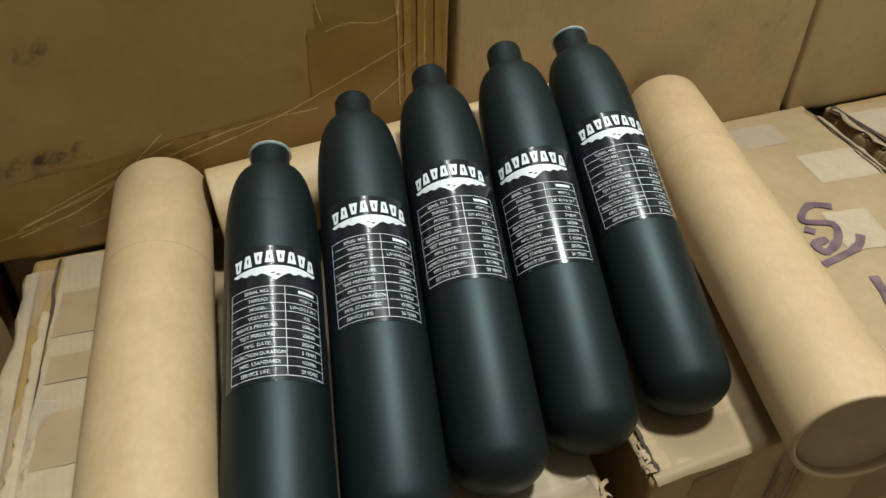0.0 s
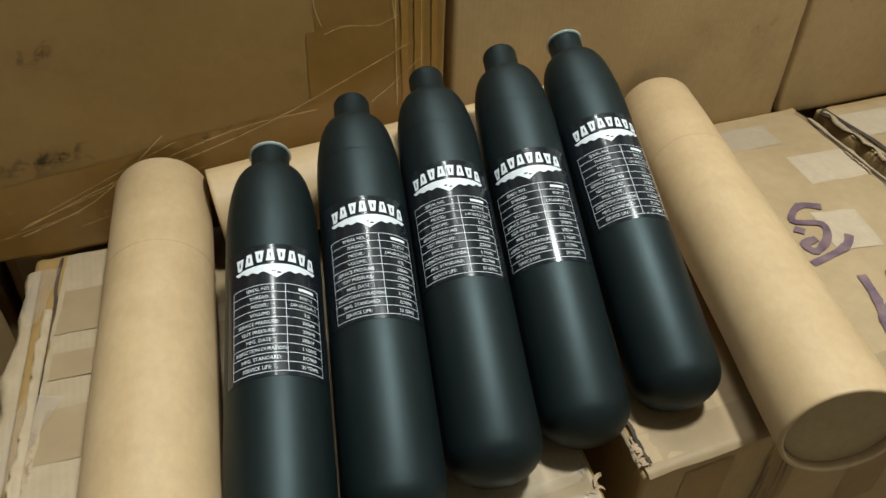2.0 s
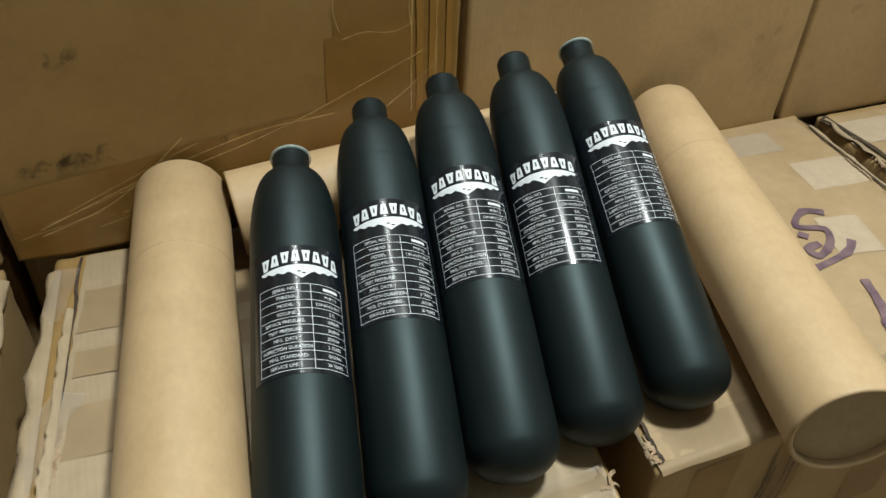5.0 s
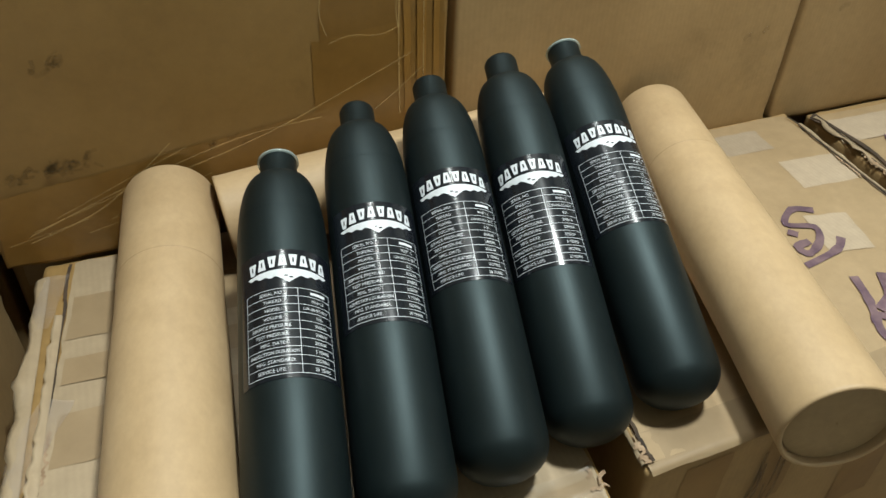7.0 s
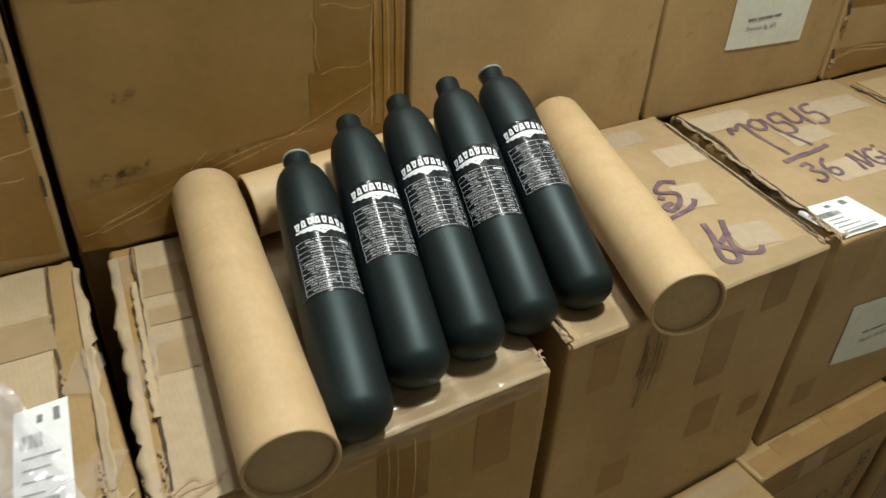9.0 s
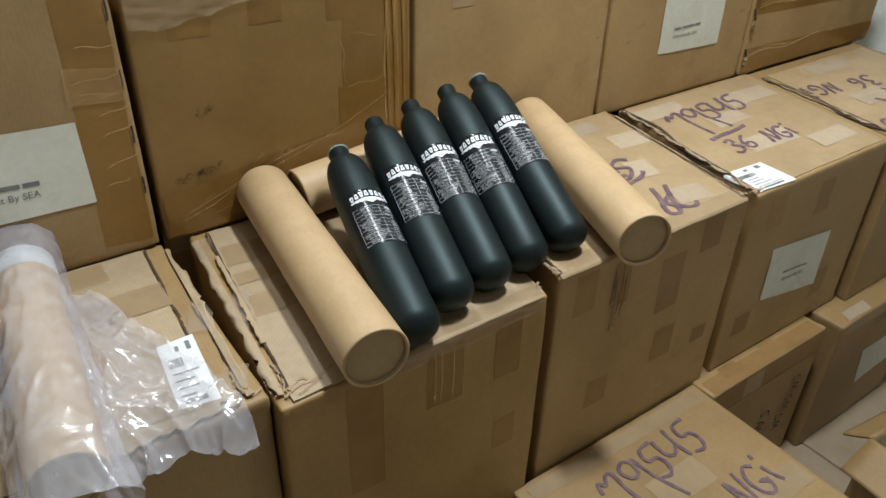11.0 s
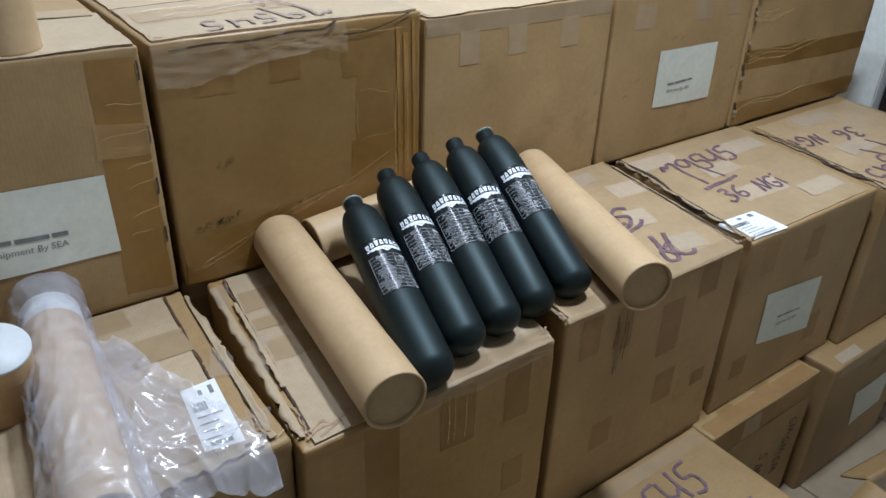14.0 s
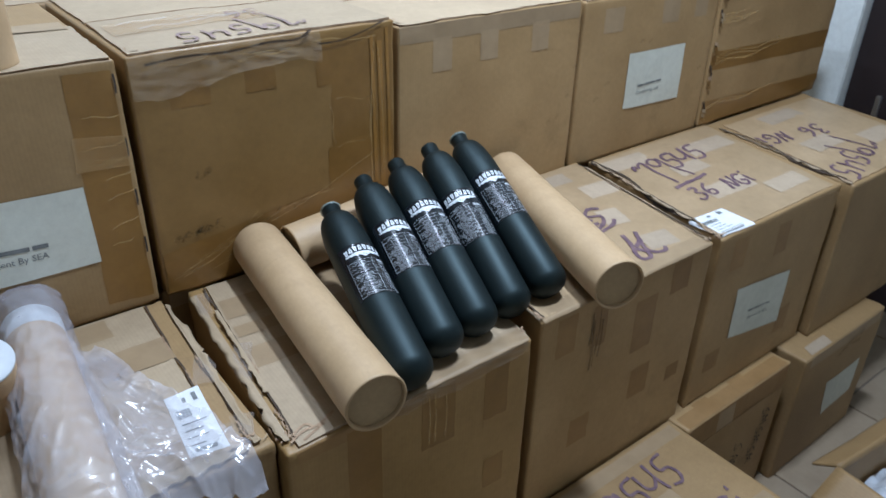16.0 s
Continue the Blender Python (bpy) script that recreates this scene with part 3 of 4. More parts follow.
def bottle_pose(mouth, base, roll, slide=0.0):
    """Local z runs from the base to the mouth; the label looks up to the front, turned by roll degrees."""
    mouth, base = Vector(mouth), Vector(base)
    d = (mouth - base).normalized()
    n = Vector(VIEW) - (mouth + base) / 2
    n = (n - d * n.dot(d)).normalized()
    x = d.cross(n)
    m = Matrix((x, -n, d)).transposed().to_4x4()
    m = m @ pose(0, 0, 0, 0, 0, roll)
    foot = base - d * (0.0215 + slide)
    m.translation = foot
    return m


VIEW = (0.70, -0.63, 1.14)
BOTTLES = (
    ((0.785, -0.091, 0.829), (0.717, -0.408, 0.7345), 4),
    ((0.862, -0.064, 0.851), (0.794, -0.376, 0.7345), 7, 0.001),
    ((0.931, -0.062, 0.862), (0.867, -0.363, 0.7345), 5, 0.0045),
    ((1.002, -0.062, 0.872), (0.941, -0.352, 0.7347), 3, 0.0085),
    ((1.070, -0.058, 0.875), (1.018, -0.350, 0.7420), 20, 0.0095),
)
first = make_bottle()
first.matrix_world = bottle_pose(*BOTTLES[0])
others = [copy_thing(first, bottle_pose(*spec)) for spec in BOTTLES[1:]]
last = others[-1]
# the labels were stuck on at slightly different heights
for ob, drop in zip([first] + others, (-0.002, 0.003, -0.004, 0.006, -0.007)):
    for child in ob.children:
        if child.name.startswith("label"):
            child.location.z -= drop
add_mouth_cap(first)
add_mouth_cap(last)


# ---- kraft tubes ----
def kraft_tube(a, c, r, label, cap=True, white=False, mat=None):
    """A card tube from its near end a to its far end c, with a recessed cap."""
    a, c = Vector(a), Vector(c)
    length = (c - a).length
    body = [(r - 0.0034, 0.008), (r - 0.0034, 0.0004), (r - 0.0026, -0.0006), (r - 0.0008, -0.0008), (r + 0.0003, 0.0004), (r + 0.0002, 0.003), (r, 0.005)]
    body += [(r + 0.00035 * math.sin(k * 2.1), length * k / 8) for k in range(1, 8)]
    body += [(r, length - 0.001), (r - 0.0008, length + 0.0006), (r - 0.0025, length), (r - 0.0034, length - 0.0004), (r - 0.0034, length - 0.008)]
    v, f = lathe(body, 56, False)
    ob = link_mesh("cardboard_tube", v, f, mat or KRAFT, None, True)
    for z in (0.0045, length - 0.0045):
        deep = 0.0014 if z < 0.1 else -0.0014
        cv, cf = lathe([(0.0005, z), (r * 0.5, z + 0.3 * deep), (r - 0.0056, z), (r - 0.0048, z + 0.3 * deep), (r - 0.0042, z + deep), (r - 0.0035, z + deep)], 48, False)
        link_mesh("end_cap", cv, cf, WHITE_CAP if white and z > 0.1 else KRAFT_CAP, ob, True, "white plastic cap" if white and z > 0.1 else "")
    for z, wd in ((length * 0.72, 0.0004),):
        sv, sf = lathe([(r + 0.0001, z - wd), (r + 0.00045, z), (r + 0.0001, z + wd)], 56, False)
        link_mesh("lid_seam", sv, sf, KRAFT, ob, True)
    d = (c - a).normalized()
    ob.matrix_world = Matrix.Translation(a) @ d.to_track_quat("Z", "Y").to_matrix().to_4x4()
    return tagged(ob, label, "tube", "kraft tubes")


kraft_tube((0.6425, -0.442, 0.7425), (0.695, -0.008, 0.7500), 0.0418, "plain kraft cardboard tube lying beside the bottles")
kraft_tube((1.082, -0.447, 0.7535), (1.228, -0.022, 0.7555), 0.0425, "plain kraft cardboard tube lying across two cartons")
kraft_tube((0.738, -0.042, 0.744), (1.140, -0.044, 0.782), 0.040, "kraft cardboard tube propping up the bottle necks")
kraft_tube((0.385, 0.050, 1.083), (0.385, 0.050, 1.495), 0.040, "kraft cardboard tube standing upright on a carton")
kraft_tube((0.215, -0.43, 0.743), (0.120, -0.03, 0.743), 0.038, "kraft cardboard tube lying on a carton beside the bag")
capped = kraft_tube((0.315, -0.435, 0.743), (0.345, -0.035, 0.743), 0.0375, "kraft cardboard tube with white end in a clear plastic bag")
sv, sf = lathe([(0.0378, 0.358), (0.0384, 0.3585), (0.0384, 0.4015), (0.0378, 0.402), (0.001, 0.402)], 48, False)
link_mesh("white_sleeve", sv, sf, WHITE_CAP, capped, True, "white plastic end sleeve")
stub = kraft_tube((0.262, -0.150, 0.706), (0.270, -0.182, 0.812), 0.039, "short upright kraft tube with a white disc on top")
sv, sf = lathe([(0.0394, 0.108), (0.0397, 0.1105), (0.0388, 0.112), (0.001, 0.1122)], 48, False)
link_mesh("white_disc", sv, sf, WHITE_CAP, stub, True, "white top disc")


# ---- clear plastic bag ----
def crumple(x, y, z, amount, freq):
    q = Vector((x, y, z)) * freq
    ridge = abs(noise.noise(q)) + 0.5 * abs(noise.noise(q * 2.3))
    return amount * (ridge - 0.35)


def fold_lines(x, y, z, power=3.0):
    """Sharp ridges with soft hollows between them, as in crumpled film."""
    return (1 - min(1.0, abs(noise.noise((x, y, z))) * 1.6)) ** power


verts, faces, nu, nv = [], [], 150, 110
for i in range(nu + 1):
    v = i / nu
    y = 0.004 - 0.478 * v
    cx = 0.346 - 0.036 * v
    for j in range(nv):
        a = 2 * math.pi * j / nv
        ca, sa = math.cos(a), math.sin(a)
        flat = 1.0 if v < 0.88 else 1.0 - 0.5 * (v - 0.88) / 0.12
        soft = noise.noise((ca * 1.3 + v * 2.5, sa * 1.3, v * 4 + 2.0))
        crease = fold_lines(ca * 1.6 + v * 3.0, sa * 1.6 - v * 2.0, v * 6.0) + 0.5 * fold_lines(ca * 3.1 - v * 4.0, sa * 3.1, v * 13.0 + 5.0, 4.0)
        r = 0.0412 + 0.008 * v + 0.005 * max(0.0, 1 - v / 0.12) + 0.0032 * soft + 0.0034 * crease + 0.004 * max(0, math.cos(a - 0.5))
        zz = 0.744 + r * sa * flat
        verts.append((cx + r * ca * (1.0 + 0.25 * (1 - flat)), y + 0.006 * soft * (v > 0.9), max(zz - 0.02 * (1 - flat), 0.7065)))
for i in range(nu):
    for j in range(nv):
        k = (j + 1) % nv
        faces.append((i * nv + j, i * nv + k, (i + 1) * nv + k, (i + 1) * nv + j))
bag = link_mesh("plastic_bag", verts, faces, BAG, None, True)
tagged(bag, "crumpled clear plastic bag round a kraft tube", "bag")
verts, faces, nu, nv = [], [], 90, 130
for i in range(nu + 1):
    u = i / nu
    for j in range(nv + 1):
        v = j / nv
        x = 0.352 - 0.02 * v + (0.060 + 0.118 * v - 0.05 * max(0, v - 0.7)) * u + 0.016 * noise.noise((v * 5, 3.1, 0)) * u
        y = -0.075 - 0.355 * v + 0.018 * noise.noise((u * 3, v * 4, 1.7))
        rise = 0.020 * fold_lines(x * 11 + y * 6, y * 9 - x * 5, 0.4, 2.0) + 0.010 * fold_lines(x * 27 - y * 14, y * 24 + x * 9, 2.4, 3.0) + 0.004 * fold_lines(x * 60, y * 55, 6.1, 3.0)
        z = 0.7085 + rise * (0.35 + 0.65 * v) + 0.018 * (1 - u) ** 2 + 0.012 * max(0, noise.noise((x * 9, y * 9, 4.4)))
        drop = max(0.0, -0.392 - y)
        z = z - drop * 1.1 - (drop * 6) ** 2 * 0.02
        verts.append((x, y - drop * 0.1, z))
for i in range(nu):
    for j in range(nv):
        k = i * (nv + 1) + j
        faces.append((k, k + nv + 1, k + nv + 2, k + 1))
link_mesh("loose_end", verts, faces, BAG, bag, True, "loose crumpled end of the clear bag")

# ---- flaps, tape, labels and ink on the cartons ----
B = boxes


def shipping_label(box, quad, bar, words, size, face="front"):
    sheet = box.sheet("paper_label", face, quad, PAPER, 0.0015, "white paper shipping label")
    a, b_, c_, d = [Vector(p) for p in bar]
    for u, v in ((0.0, 0.24), (0.28, 0.74), (0.78, 1.0)):
        box.sheet("text_bar", face, (a.lerp(b_, u), a.lerp(b_, v), d.lerp(c_, v) * 0.8 + a.lerp(b_, v) * 0.2, d.lerp(c_, u) * 0.8 + a.lerp(b_, u) * 0.2), PRINT, 0.0022, steps=4, parent=sheet)
    box.words(face, words[0], words[1], size, words[2], PRINT, sheet, 0.0022)


def barcode_sticker(box, quad, seed, lift=0.0045):
    """A white sticker with bars and lines, on the top of a carton."""
    sheet = box.sheet("sticker", "top", quad, STICKER, lift, "white barcode sticker")
    A_, B_, C_, D_ = [Vector(q) for q in quad]
    rng = random.Random(seed)

    def mark(u0, u1, v0, v1, mat=PRINT):
        pts = [(A_ * (1 - u) + B_ * u) * (1 - v) + (D_ * (1 - u) + C_ * u) * v for u, v in ((u0, v0), (u1, v0), (u1, v1), (u0, v1))]
        box.sheet("printed_bar", "top", pts, mat, lift + 0.0006, steps=2, parent=sheet)
    for k in range(12):
        u = 0.12 + k * 0.034
        mark(u, u + rng.choice((0.01, 0.018, 0.024)), 0.58, 0.72)
    mark(0.72, 0.84, 0.80, 0.93)
    mark(0.42, 0.52, 0.82, 0.90)
    for k in range(4):
        mark(0.15, 0.45 + 0.4 * rng.random(), 0.48 - k * 0.11, 0.50 - k * 0.11)
    mark(0.2, 0.75, 0.05, 0.11)


def frayed(box, p, q, seed, n=26, width=0.003):
    """Torn board fibres and a painted dark line for the shade of a gap, along a line on the top of a carton."""
    rng = random.Random(seed)
    p, q = Vector(box.top(*p)), Vector(box.top(*q))
    side = Vector((-(q - p).y, (q - p).x)).normalized()

    def line(shift, jit, t0=0.0, t1=1.0):
        return [tuple(p + (q - p) * (t0 + (t1 - t0) * k / n) + side * (shift + rng.uniform(-jit, jit) + 0.0025 * noise.noise((k * 0.35, seed, shift * 90)))) for k in range(n + 1)]
    box.stroke("top", [line(0.0, 0.0005)], (0, 0), 1.0, 0, 0.0030, GAP_SHADE, 0.0040, "flap_gap")
    for t0, t1, shift in ((0.0, 0.16, 0.003), (0.36, 0.48, -0.003), (0.62, 0.74, 0.003)):
        box.stroke("top", [line(shift, 0.0012, t0, t1)], (0, 0), 1.0, 0, width * 0.7, CARD_RAW, 0.0042, "torn_fibre")


def hanging_tape(box, low, z_top, mat, seed, label):
    """Wrinkled clear tape that hangs from a top edge over the front, with a wavy lower edge given as (x, z)."""
    nx, nz = 60, 14
    verts, faces = [], []
    for i in range(nx + 1):
        u = i / nx * (len(low) - 1)
        k = min(int(u), len(low) - 2)
        f = u - k
        f = f * f * (3 - 2 * f)
        x = low[k][0] + (low[k + 1][0] - low[k][0]) * (u - k)
        z0 = low[k][1] + (low[k + 1][1] - low[k][1]) * f + 0.0025 * noise.noise((x * 70, seed, 0))
        for j in range(nz + 1):
            z = z0 + (z_top - z0) * j / nz
            fold = 1 - abs(noise.noise((x * 22 + z * 30, z * 75, seed)))
            verts.append(box.at("front", *box.front(x, z), 0.0022 + 0.0030 * fold ** 4))
    for i in range(nx):
        for j in range(nz):
            k = i * (nz + 1) + j
            faces.append((k, k + nz + 1, k + nz + 2, k + 1))
    return link_mesh("clear_tape", verts, faces, mat, box.ob, True, label)


def lifted_edge(box, p, q, seed, width=0.012, height=0.006, side=1, off=0.003, mat=None):
    """A torn board edge along the line p to q on the top, curling up and frayed."""
    p, q = Vector(box.top(*p)), Vector(box.top(*q))
    along = (q - p).normalized()
    out = Vector((-along.y, along.x)) * side
    n, m = 64, 3
    verts, faces = [], []
    for layer in (0.0018, 0.0):
        for i in range(n + 1):
            c0 = p + (q - p) * i / n
            w = width * (0.55 + 0.7 * abs(noise.noise((i * 0.16, seed, 1.3)))) + 0.0014 * noise.noise((i * 0.45, seed, 4.0))
            h = height * max(0.0, 0.35 + noise.noise((i * 0.13, seed, 8.0))) + 0.0010 * noise.noise((i * 0.4, seed, 2.0))
            for j in range(m + 1):
                g = j / m
                d = c0 + out * (w * g)
                verts.append(box.at("top", d.x, d.y, off + layer + max(0.0, h) * g * g))
    size = (n + 1) * (m + 1)
    for i in range(n):
        for j in range(m):
            k = i * (m + 1) + j
            quad = (k, k + m + 1, k + m + 2, k + 1)
            faces += [quad, tuple(v + size for v in reversed(quad))]
        a = i * (m + 1) + m
        faces.append((a, a + m + 1, a + m + 1 + size, a + size))
    return link_mesh("torn_flap_edge", verts, faces, mat or CARD_FLAP, box.ob, True, "torn and curled board edge")


def dirt(box, x, z, wide, high, n, seed):
    """A patch of small dark scuffs on the front of a carton."""
    rng = random.Random(seed)
    for k in range(n):
        u = rng.uniform(0, 1)
        pts = [(0, 0), (0.4, rng.uniform(-0.3, 0.3)), (1, rng.uniform(-0.4, 0.4))]
        box.stroke("front", [pts], box.front(x + wide * u, z + high * (rng.gauss(0.5, 0.25) + 0.3 * u)), rng.uniform(0.004, 0.014), rng.uniform(-25, 60), rng.uniform(0.002, 0.006), SMEAR, 0.0028 + 0.0002 * k / n, "dirt_scuff")


# left carton: flap with a frayed edge, tape squares, sticker
c = B["left"]
c.flap(c.tops((0.085, -0.375), (0.478, -0.378), (0.499, -0.005), (0.085, -0.005)), label="top flap with frayed edge")
for x0, y0, x1, y1, w in ((0.30, -0.035, 0.44, -0.035, 0.05), (0.39, -0.13, 0.495, -0.13, 0.06), (0.38, -0.335, 0.50, -0.35, 0.045)):
    c.strip("top", *c.top(x0, y0), *c.top(x1, y1), w, TAPE_PALE, 0.0041)
for x0, y0, x1, y1, w in ((0.500, -0.205, 0.526, -0.215, 0.06), (0.496, -0.335, 0.522, -0.345, 0.04)):
    c.strip("top", *c.top(x0, y0), *c.top(x1, y1), w, SCRAP, 0.0052, name="clear_tape")
barcode_sticker(c, c.tops((0.437, -0.357), (0.483, -0.365), (0.494, -0.236), (0.448, -0.238)), 3)
c.sheet("paper_scrap", "front", c.fronts((0.44, 0.42), (0.50, 0.42), (0.50, 0.50), (0.44, 0.50)), TAPE_PALE, 0.0015)

frayed(c, (0.481, -0.372), (0.503, -0.004), 4)
frayed(c, (0.508, -0.372), (0.524, -0.10), 6)
lifted_edge(c, (0.507, -0.380), (0.527, -0.020), 31, 0.012, 0.006, -1)
lifted_edge(c, (0.500, -0.376), (0.30, -0.380), 33, 0.010, 0.004, 1)

# middle carton
c = B["mid"]
c.flap(c.tops((0.550, -0.410), (0.932, -0.410), (0.972, -0.004), (0.600, -0.004)), label="top flap with torn left edge", ragged=0.0018)
for y, w, mat in ((-0.085, 0.055, TAPE_PALE), (-0.22, 0.05, TAPE_PALE), (-0.15, 0.03, TAPE_PALE)):
    c.strip("top", *c.top(0.602 + y * 0.1, y), *c.top(0.80, y - 0.012), w, mat, 0.0041)
for x0, y0, x1, y1, w in ((0.566, -0.055, 0.586, -0.058, 0.07), (0.552, -0.215, 0.576, -0.225, 0.085)):
    c.strip("top", *c.top(x0, y0), *c.top(x1, y1), w, SCRAP, 0.0052, name="clear_tape")
c.strip("top", *c.top(0.62, -0.402), *c.top(0.930, -0.402), 0.026, TAPE_PALE, 0.0041, "glossy tape along the front edge")
c.strip("front", *c.front(0.545, 0.688), *c.front(0.942, 0.688), 0.024, TAPE_DULL, 0.0004)
for x0, x1, z0, z1 in ((0.613, 0.665, 0.50, 0.70), (0.731, 0.790, 0.59, 0.695), (0.845, 0.892, 0.585, 0.690), (0.852, 0.893, 0.44, 0.50)):
    c.sheet("tape", "front", c.fronts((x0, z0), (x1, z0 - 0.003), (x1, z1), (x0, z1)), TAPE, 0.0005, ragged=0.0015)
# painted pale glints on the folds of the front tape
for x in (0.742, 0.752, 0.771):
    c.stroke("front", [[(0, 0), (0.02, 0.5), (0.0, 1.0)]], c.front(x, 0.60), 0.085, 0, 0.0016, GLINT, 0.003, "tape_crease")
c.stroke("top", [[(0, 0), (0.3, 0.08), (0.6, 0.02), (1.0, 0.12)], [(0.1, 0.12), (0.4, 0.2), (0.5, 0.05)], [(0.2, -0.1), (0.7, -0.02)]], c.top(0.545, -0.40), 0.07, 8, 0.004, CARD_RAW, 0.0045, "torn_paper", "torn paper fibres at the corner")

hanging_tape(c, ((0.665, 0.684), (0.70, 0.676), (0.75, 0.678), (0.80, 0.672), (0.87, 0.680), (0.925, 0.678)), 0.6965, GLOSS, 6, "glossy clear tape over the front edge")
verts, faces = [], []
for i in range(61):
    x = 0.66 + 0.27 * i / 60
    for j in range(9):
        y = -0.412 + 0.030 * j / 8
        lift = 0.0050 + 0.0030 * (1 - abs(noise.noise((x * 30 + y * 40, y * 120, 2.2)))) ** 4
        verts.append(c.at("top", *c.top(x, y), lift))
for i in range(60):
    for j in range(8):
        k = i * 9 + j
        faces.append((k, k + 9, k + 10, k + 1))
link_mesh("clear_tape", verts, faces, GLOSS, c.ob, True, "glossy clear tape over the front edge")

frayed(c, (0.553, -0.398), (0.596, -0.006), 8)
frayed(c, (0.536, -0.385), (0.566, -0.12), 9)
lifted_edge(c, (0.546, -0.395), (0.578, -0.020), 35, 0.014, 0.008, 1)
lifted_edge(c, (0.566, -0.300), (0.588, -0.080), 36, 0.010, 0.005, 1, 0.0042)

# right carton with the tube
c = B["r1"]
c.flap(c.tops((0.972, -0.399), (1.399, -0.399), (1.464, -0.002), (1.036, -0.002)), thick=0.0016, ragged=0.0015, label="taped top flap", mat=TOP_TAPE)
c.strip("top", *c.top(0.970, -0.390), *c.top(1.398, -0.390), 0.034, TAPE_PALE, 0.0021, "pale tape along the front edge")
for x0, y0, x1, y1, w in ((1.31, -0.045, 1.39, -0.047, 0.045), (1.36, -0.125, 1.44, -0.13, 0.055), (1.30, -0.225, 1.35, -0.235, 0.06), (1.29, -0.335, 1.36, -0.345, 0.05)):
    c.strip("top", *c.top(x0, y0), *c.top(x1, y1), w, PATCH, 0.0021)
c.stroke("top", [[(0.95, 0.92), (0.66, 1.04), (0.38, 0.80), (0.72, 0.62), (0.60, 0.36), (0.30, 0.20), (0.24, 0.36), (0.46, 0.40)], [(0.92, 0.32), (0.70, 0.14), (0.10, 0.02)], [(0.30, 0.66), (0.40, 0.56)]], c.top(1.240, -0.265), 0.080, 0, 0.0095, INK, 0.0029, "handwriting", "purple marker strokes")
c.stroke("top", [[(0.36, 1.0), (0.26, 0.62), (0.06, 0.20), (0.10, 0.02), (0.30, 0.0), (0.36, 0.22), (0.20, 0.40), (0.08, 0.30)], [(0.74, 0.94), (0.56, 0.60), (0.44, 0.30), (0.52, 0.08), (0.78, 0.0), (0.90, 0.12)], [(0.28, 0.46), (0.60, 0.62)]], c.top(1.236, -0.374), 0.082, 0, 0.0095, INK, 0.0029, "handwriting", "purple marker number")
for x0, x1, z0, z1, mat in ((1.002, 1.046, 0.62, 0.696, TAPE_DULL), (1.085, 1.122, 0.605, 0.690, TAPE_DULL), (1.198, 1.255, 0.545, 0.655, TAPE_DULL), (1.290, 1.345, 0.635, 0.700, TAPE_DULL), (1.215, 1.27, 0.43, 0.50, TAPE_DULL), (1.33, 1.37, 0.42, 0.455, TAPE_DULL), (1.06, 1.11, 0.40, 0.46, TAPE_DULL)):
    c.sheet("tape", "front", c.fronts((x0, z0), (x1, z0), (x1, z1), (x0, z1)), mat, 0.0004, ragged=0.0015)
rng = random.Random(8)
for k in range(8):
    x = 1.076 + 0.048 * rng.random()
    c.stroke("front", [[(0, 0), (0.03, 0.5), (0.0, 1.0)]], c.front(x, 0.56 + 0.06 * rng.random()), 0.03 + 0.07 * rng.random(), rng.uniform(-5, 4), 0.0022 + 0.0030 * rng.random(), SMEAR_DARK, 0.0024, "scuff_mark")


frayed(c, (0.972, -0.400), (0.990, -0.28), 11, width=0.003)
frayed(c, (1.396, -0.400), (1.462, -0.01), 12, width=0.003)

lifted_edge(c, (1.402, -0.398), (1.462, -0.030), 41, 0.010, 0.005, -1, 0.0014)
lifted_edge(c, (0.968, -0.398), (0.984, -0.300), 42, 0.006, 0.004, 1, 0.0014)


def torn_corner(box, x, y, seed):
    """Crushed scraps of board at a corner of the top."""
    rng = random.Random(seed)
    for k in range(4):
        pts = [(0, 0)] + [(0.35 * (j + 1), rng.uniform(-0.25, 0.25)) for j in range(3)]
        box.stroke("top", [pts], box.top(x + rng.uniform(-0.012, 0.004), y + rng.uniform(0.0, 0.014)), rng.uniform(0.008, 0.016), rng.uniform(-40, 60), rng.uniform(0.0015, 0.0035), rng.choice((CARD_RAW, CARD_FLAP)), 0.0032 + 0.0009 * k, "torn_scrap")


torn_corner(B["r1"], 1.396, -0.398, 21)
torn_corner(B["mid"], 0.928, -0.402, 22)
torn_corner(B["left"], 0.508, -0.378, 23)
torn_corner(B["mid"], 0.548, -0.400, 24)
torn_corner(B["r2"], 1.440, -0.398, 25)
torn_corner(B["b2"], 0.556, 0.012, 26)
torn_corner(B["b3"], 1.000, 0.012, 27)

# the next cartons to the right
c = B["r2"]
c.flap(c.tops((1.440, -0.398), (1.850, -0.398), (1.940, -0.012), (1.515, -0.012)), thick=0.0016, ragged=0.002, label="taped top flap", mat=TOP_TAPE)
for x0, y0, x1, y1, w in ((1.50, -0.055, 1.64, -0.06, 0.055), (1.74, -0.10, 1.90, -0.10, 0.06), (1.58, -0.27, 1.72, -0.275, 0.055), (1.72, -0.33, 1.84, -0.33, 0.05), (1.62, -0.16, 1.72, -0.16, 0.05)):
    c.strip("top", *c.top(x0, y0), *c.top(x1, y1), w, PATCH, 0.0021)
c.stroke("top", written("79545", 0.55), c.top(1.545, -0.158), 0.080, 2, 0.0085, INK, 0.0029, "handwriting", "purple marker number 79545")
c.stroke("top", written("_", 0.5), c.top(1.546, -0.203), 0.075, 1, 0.010, INK, 0.0029, "handwriting", "purple marker underline")
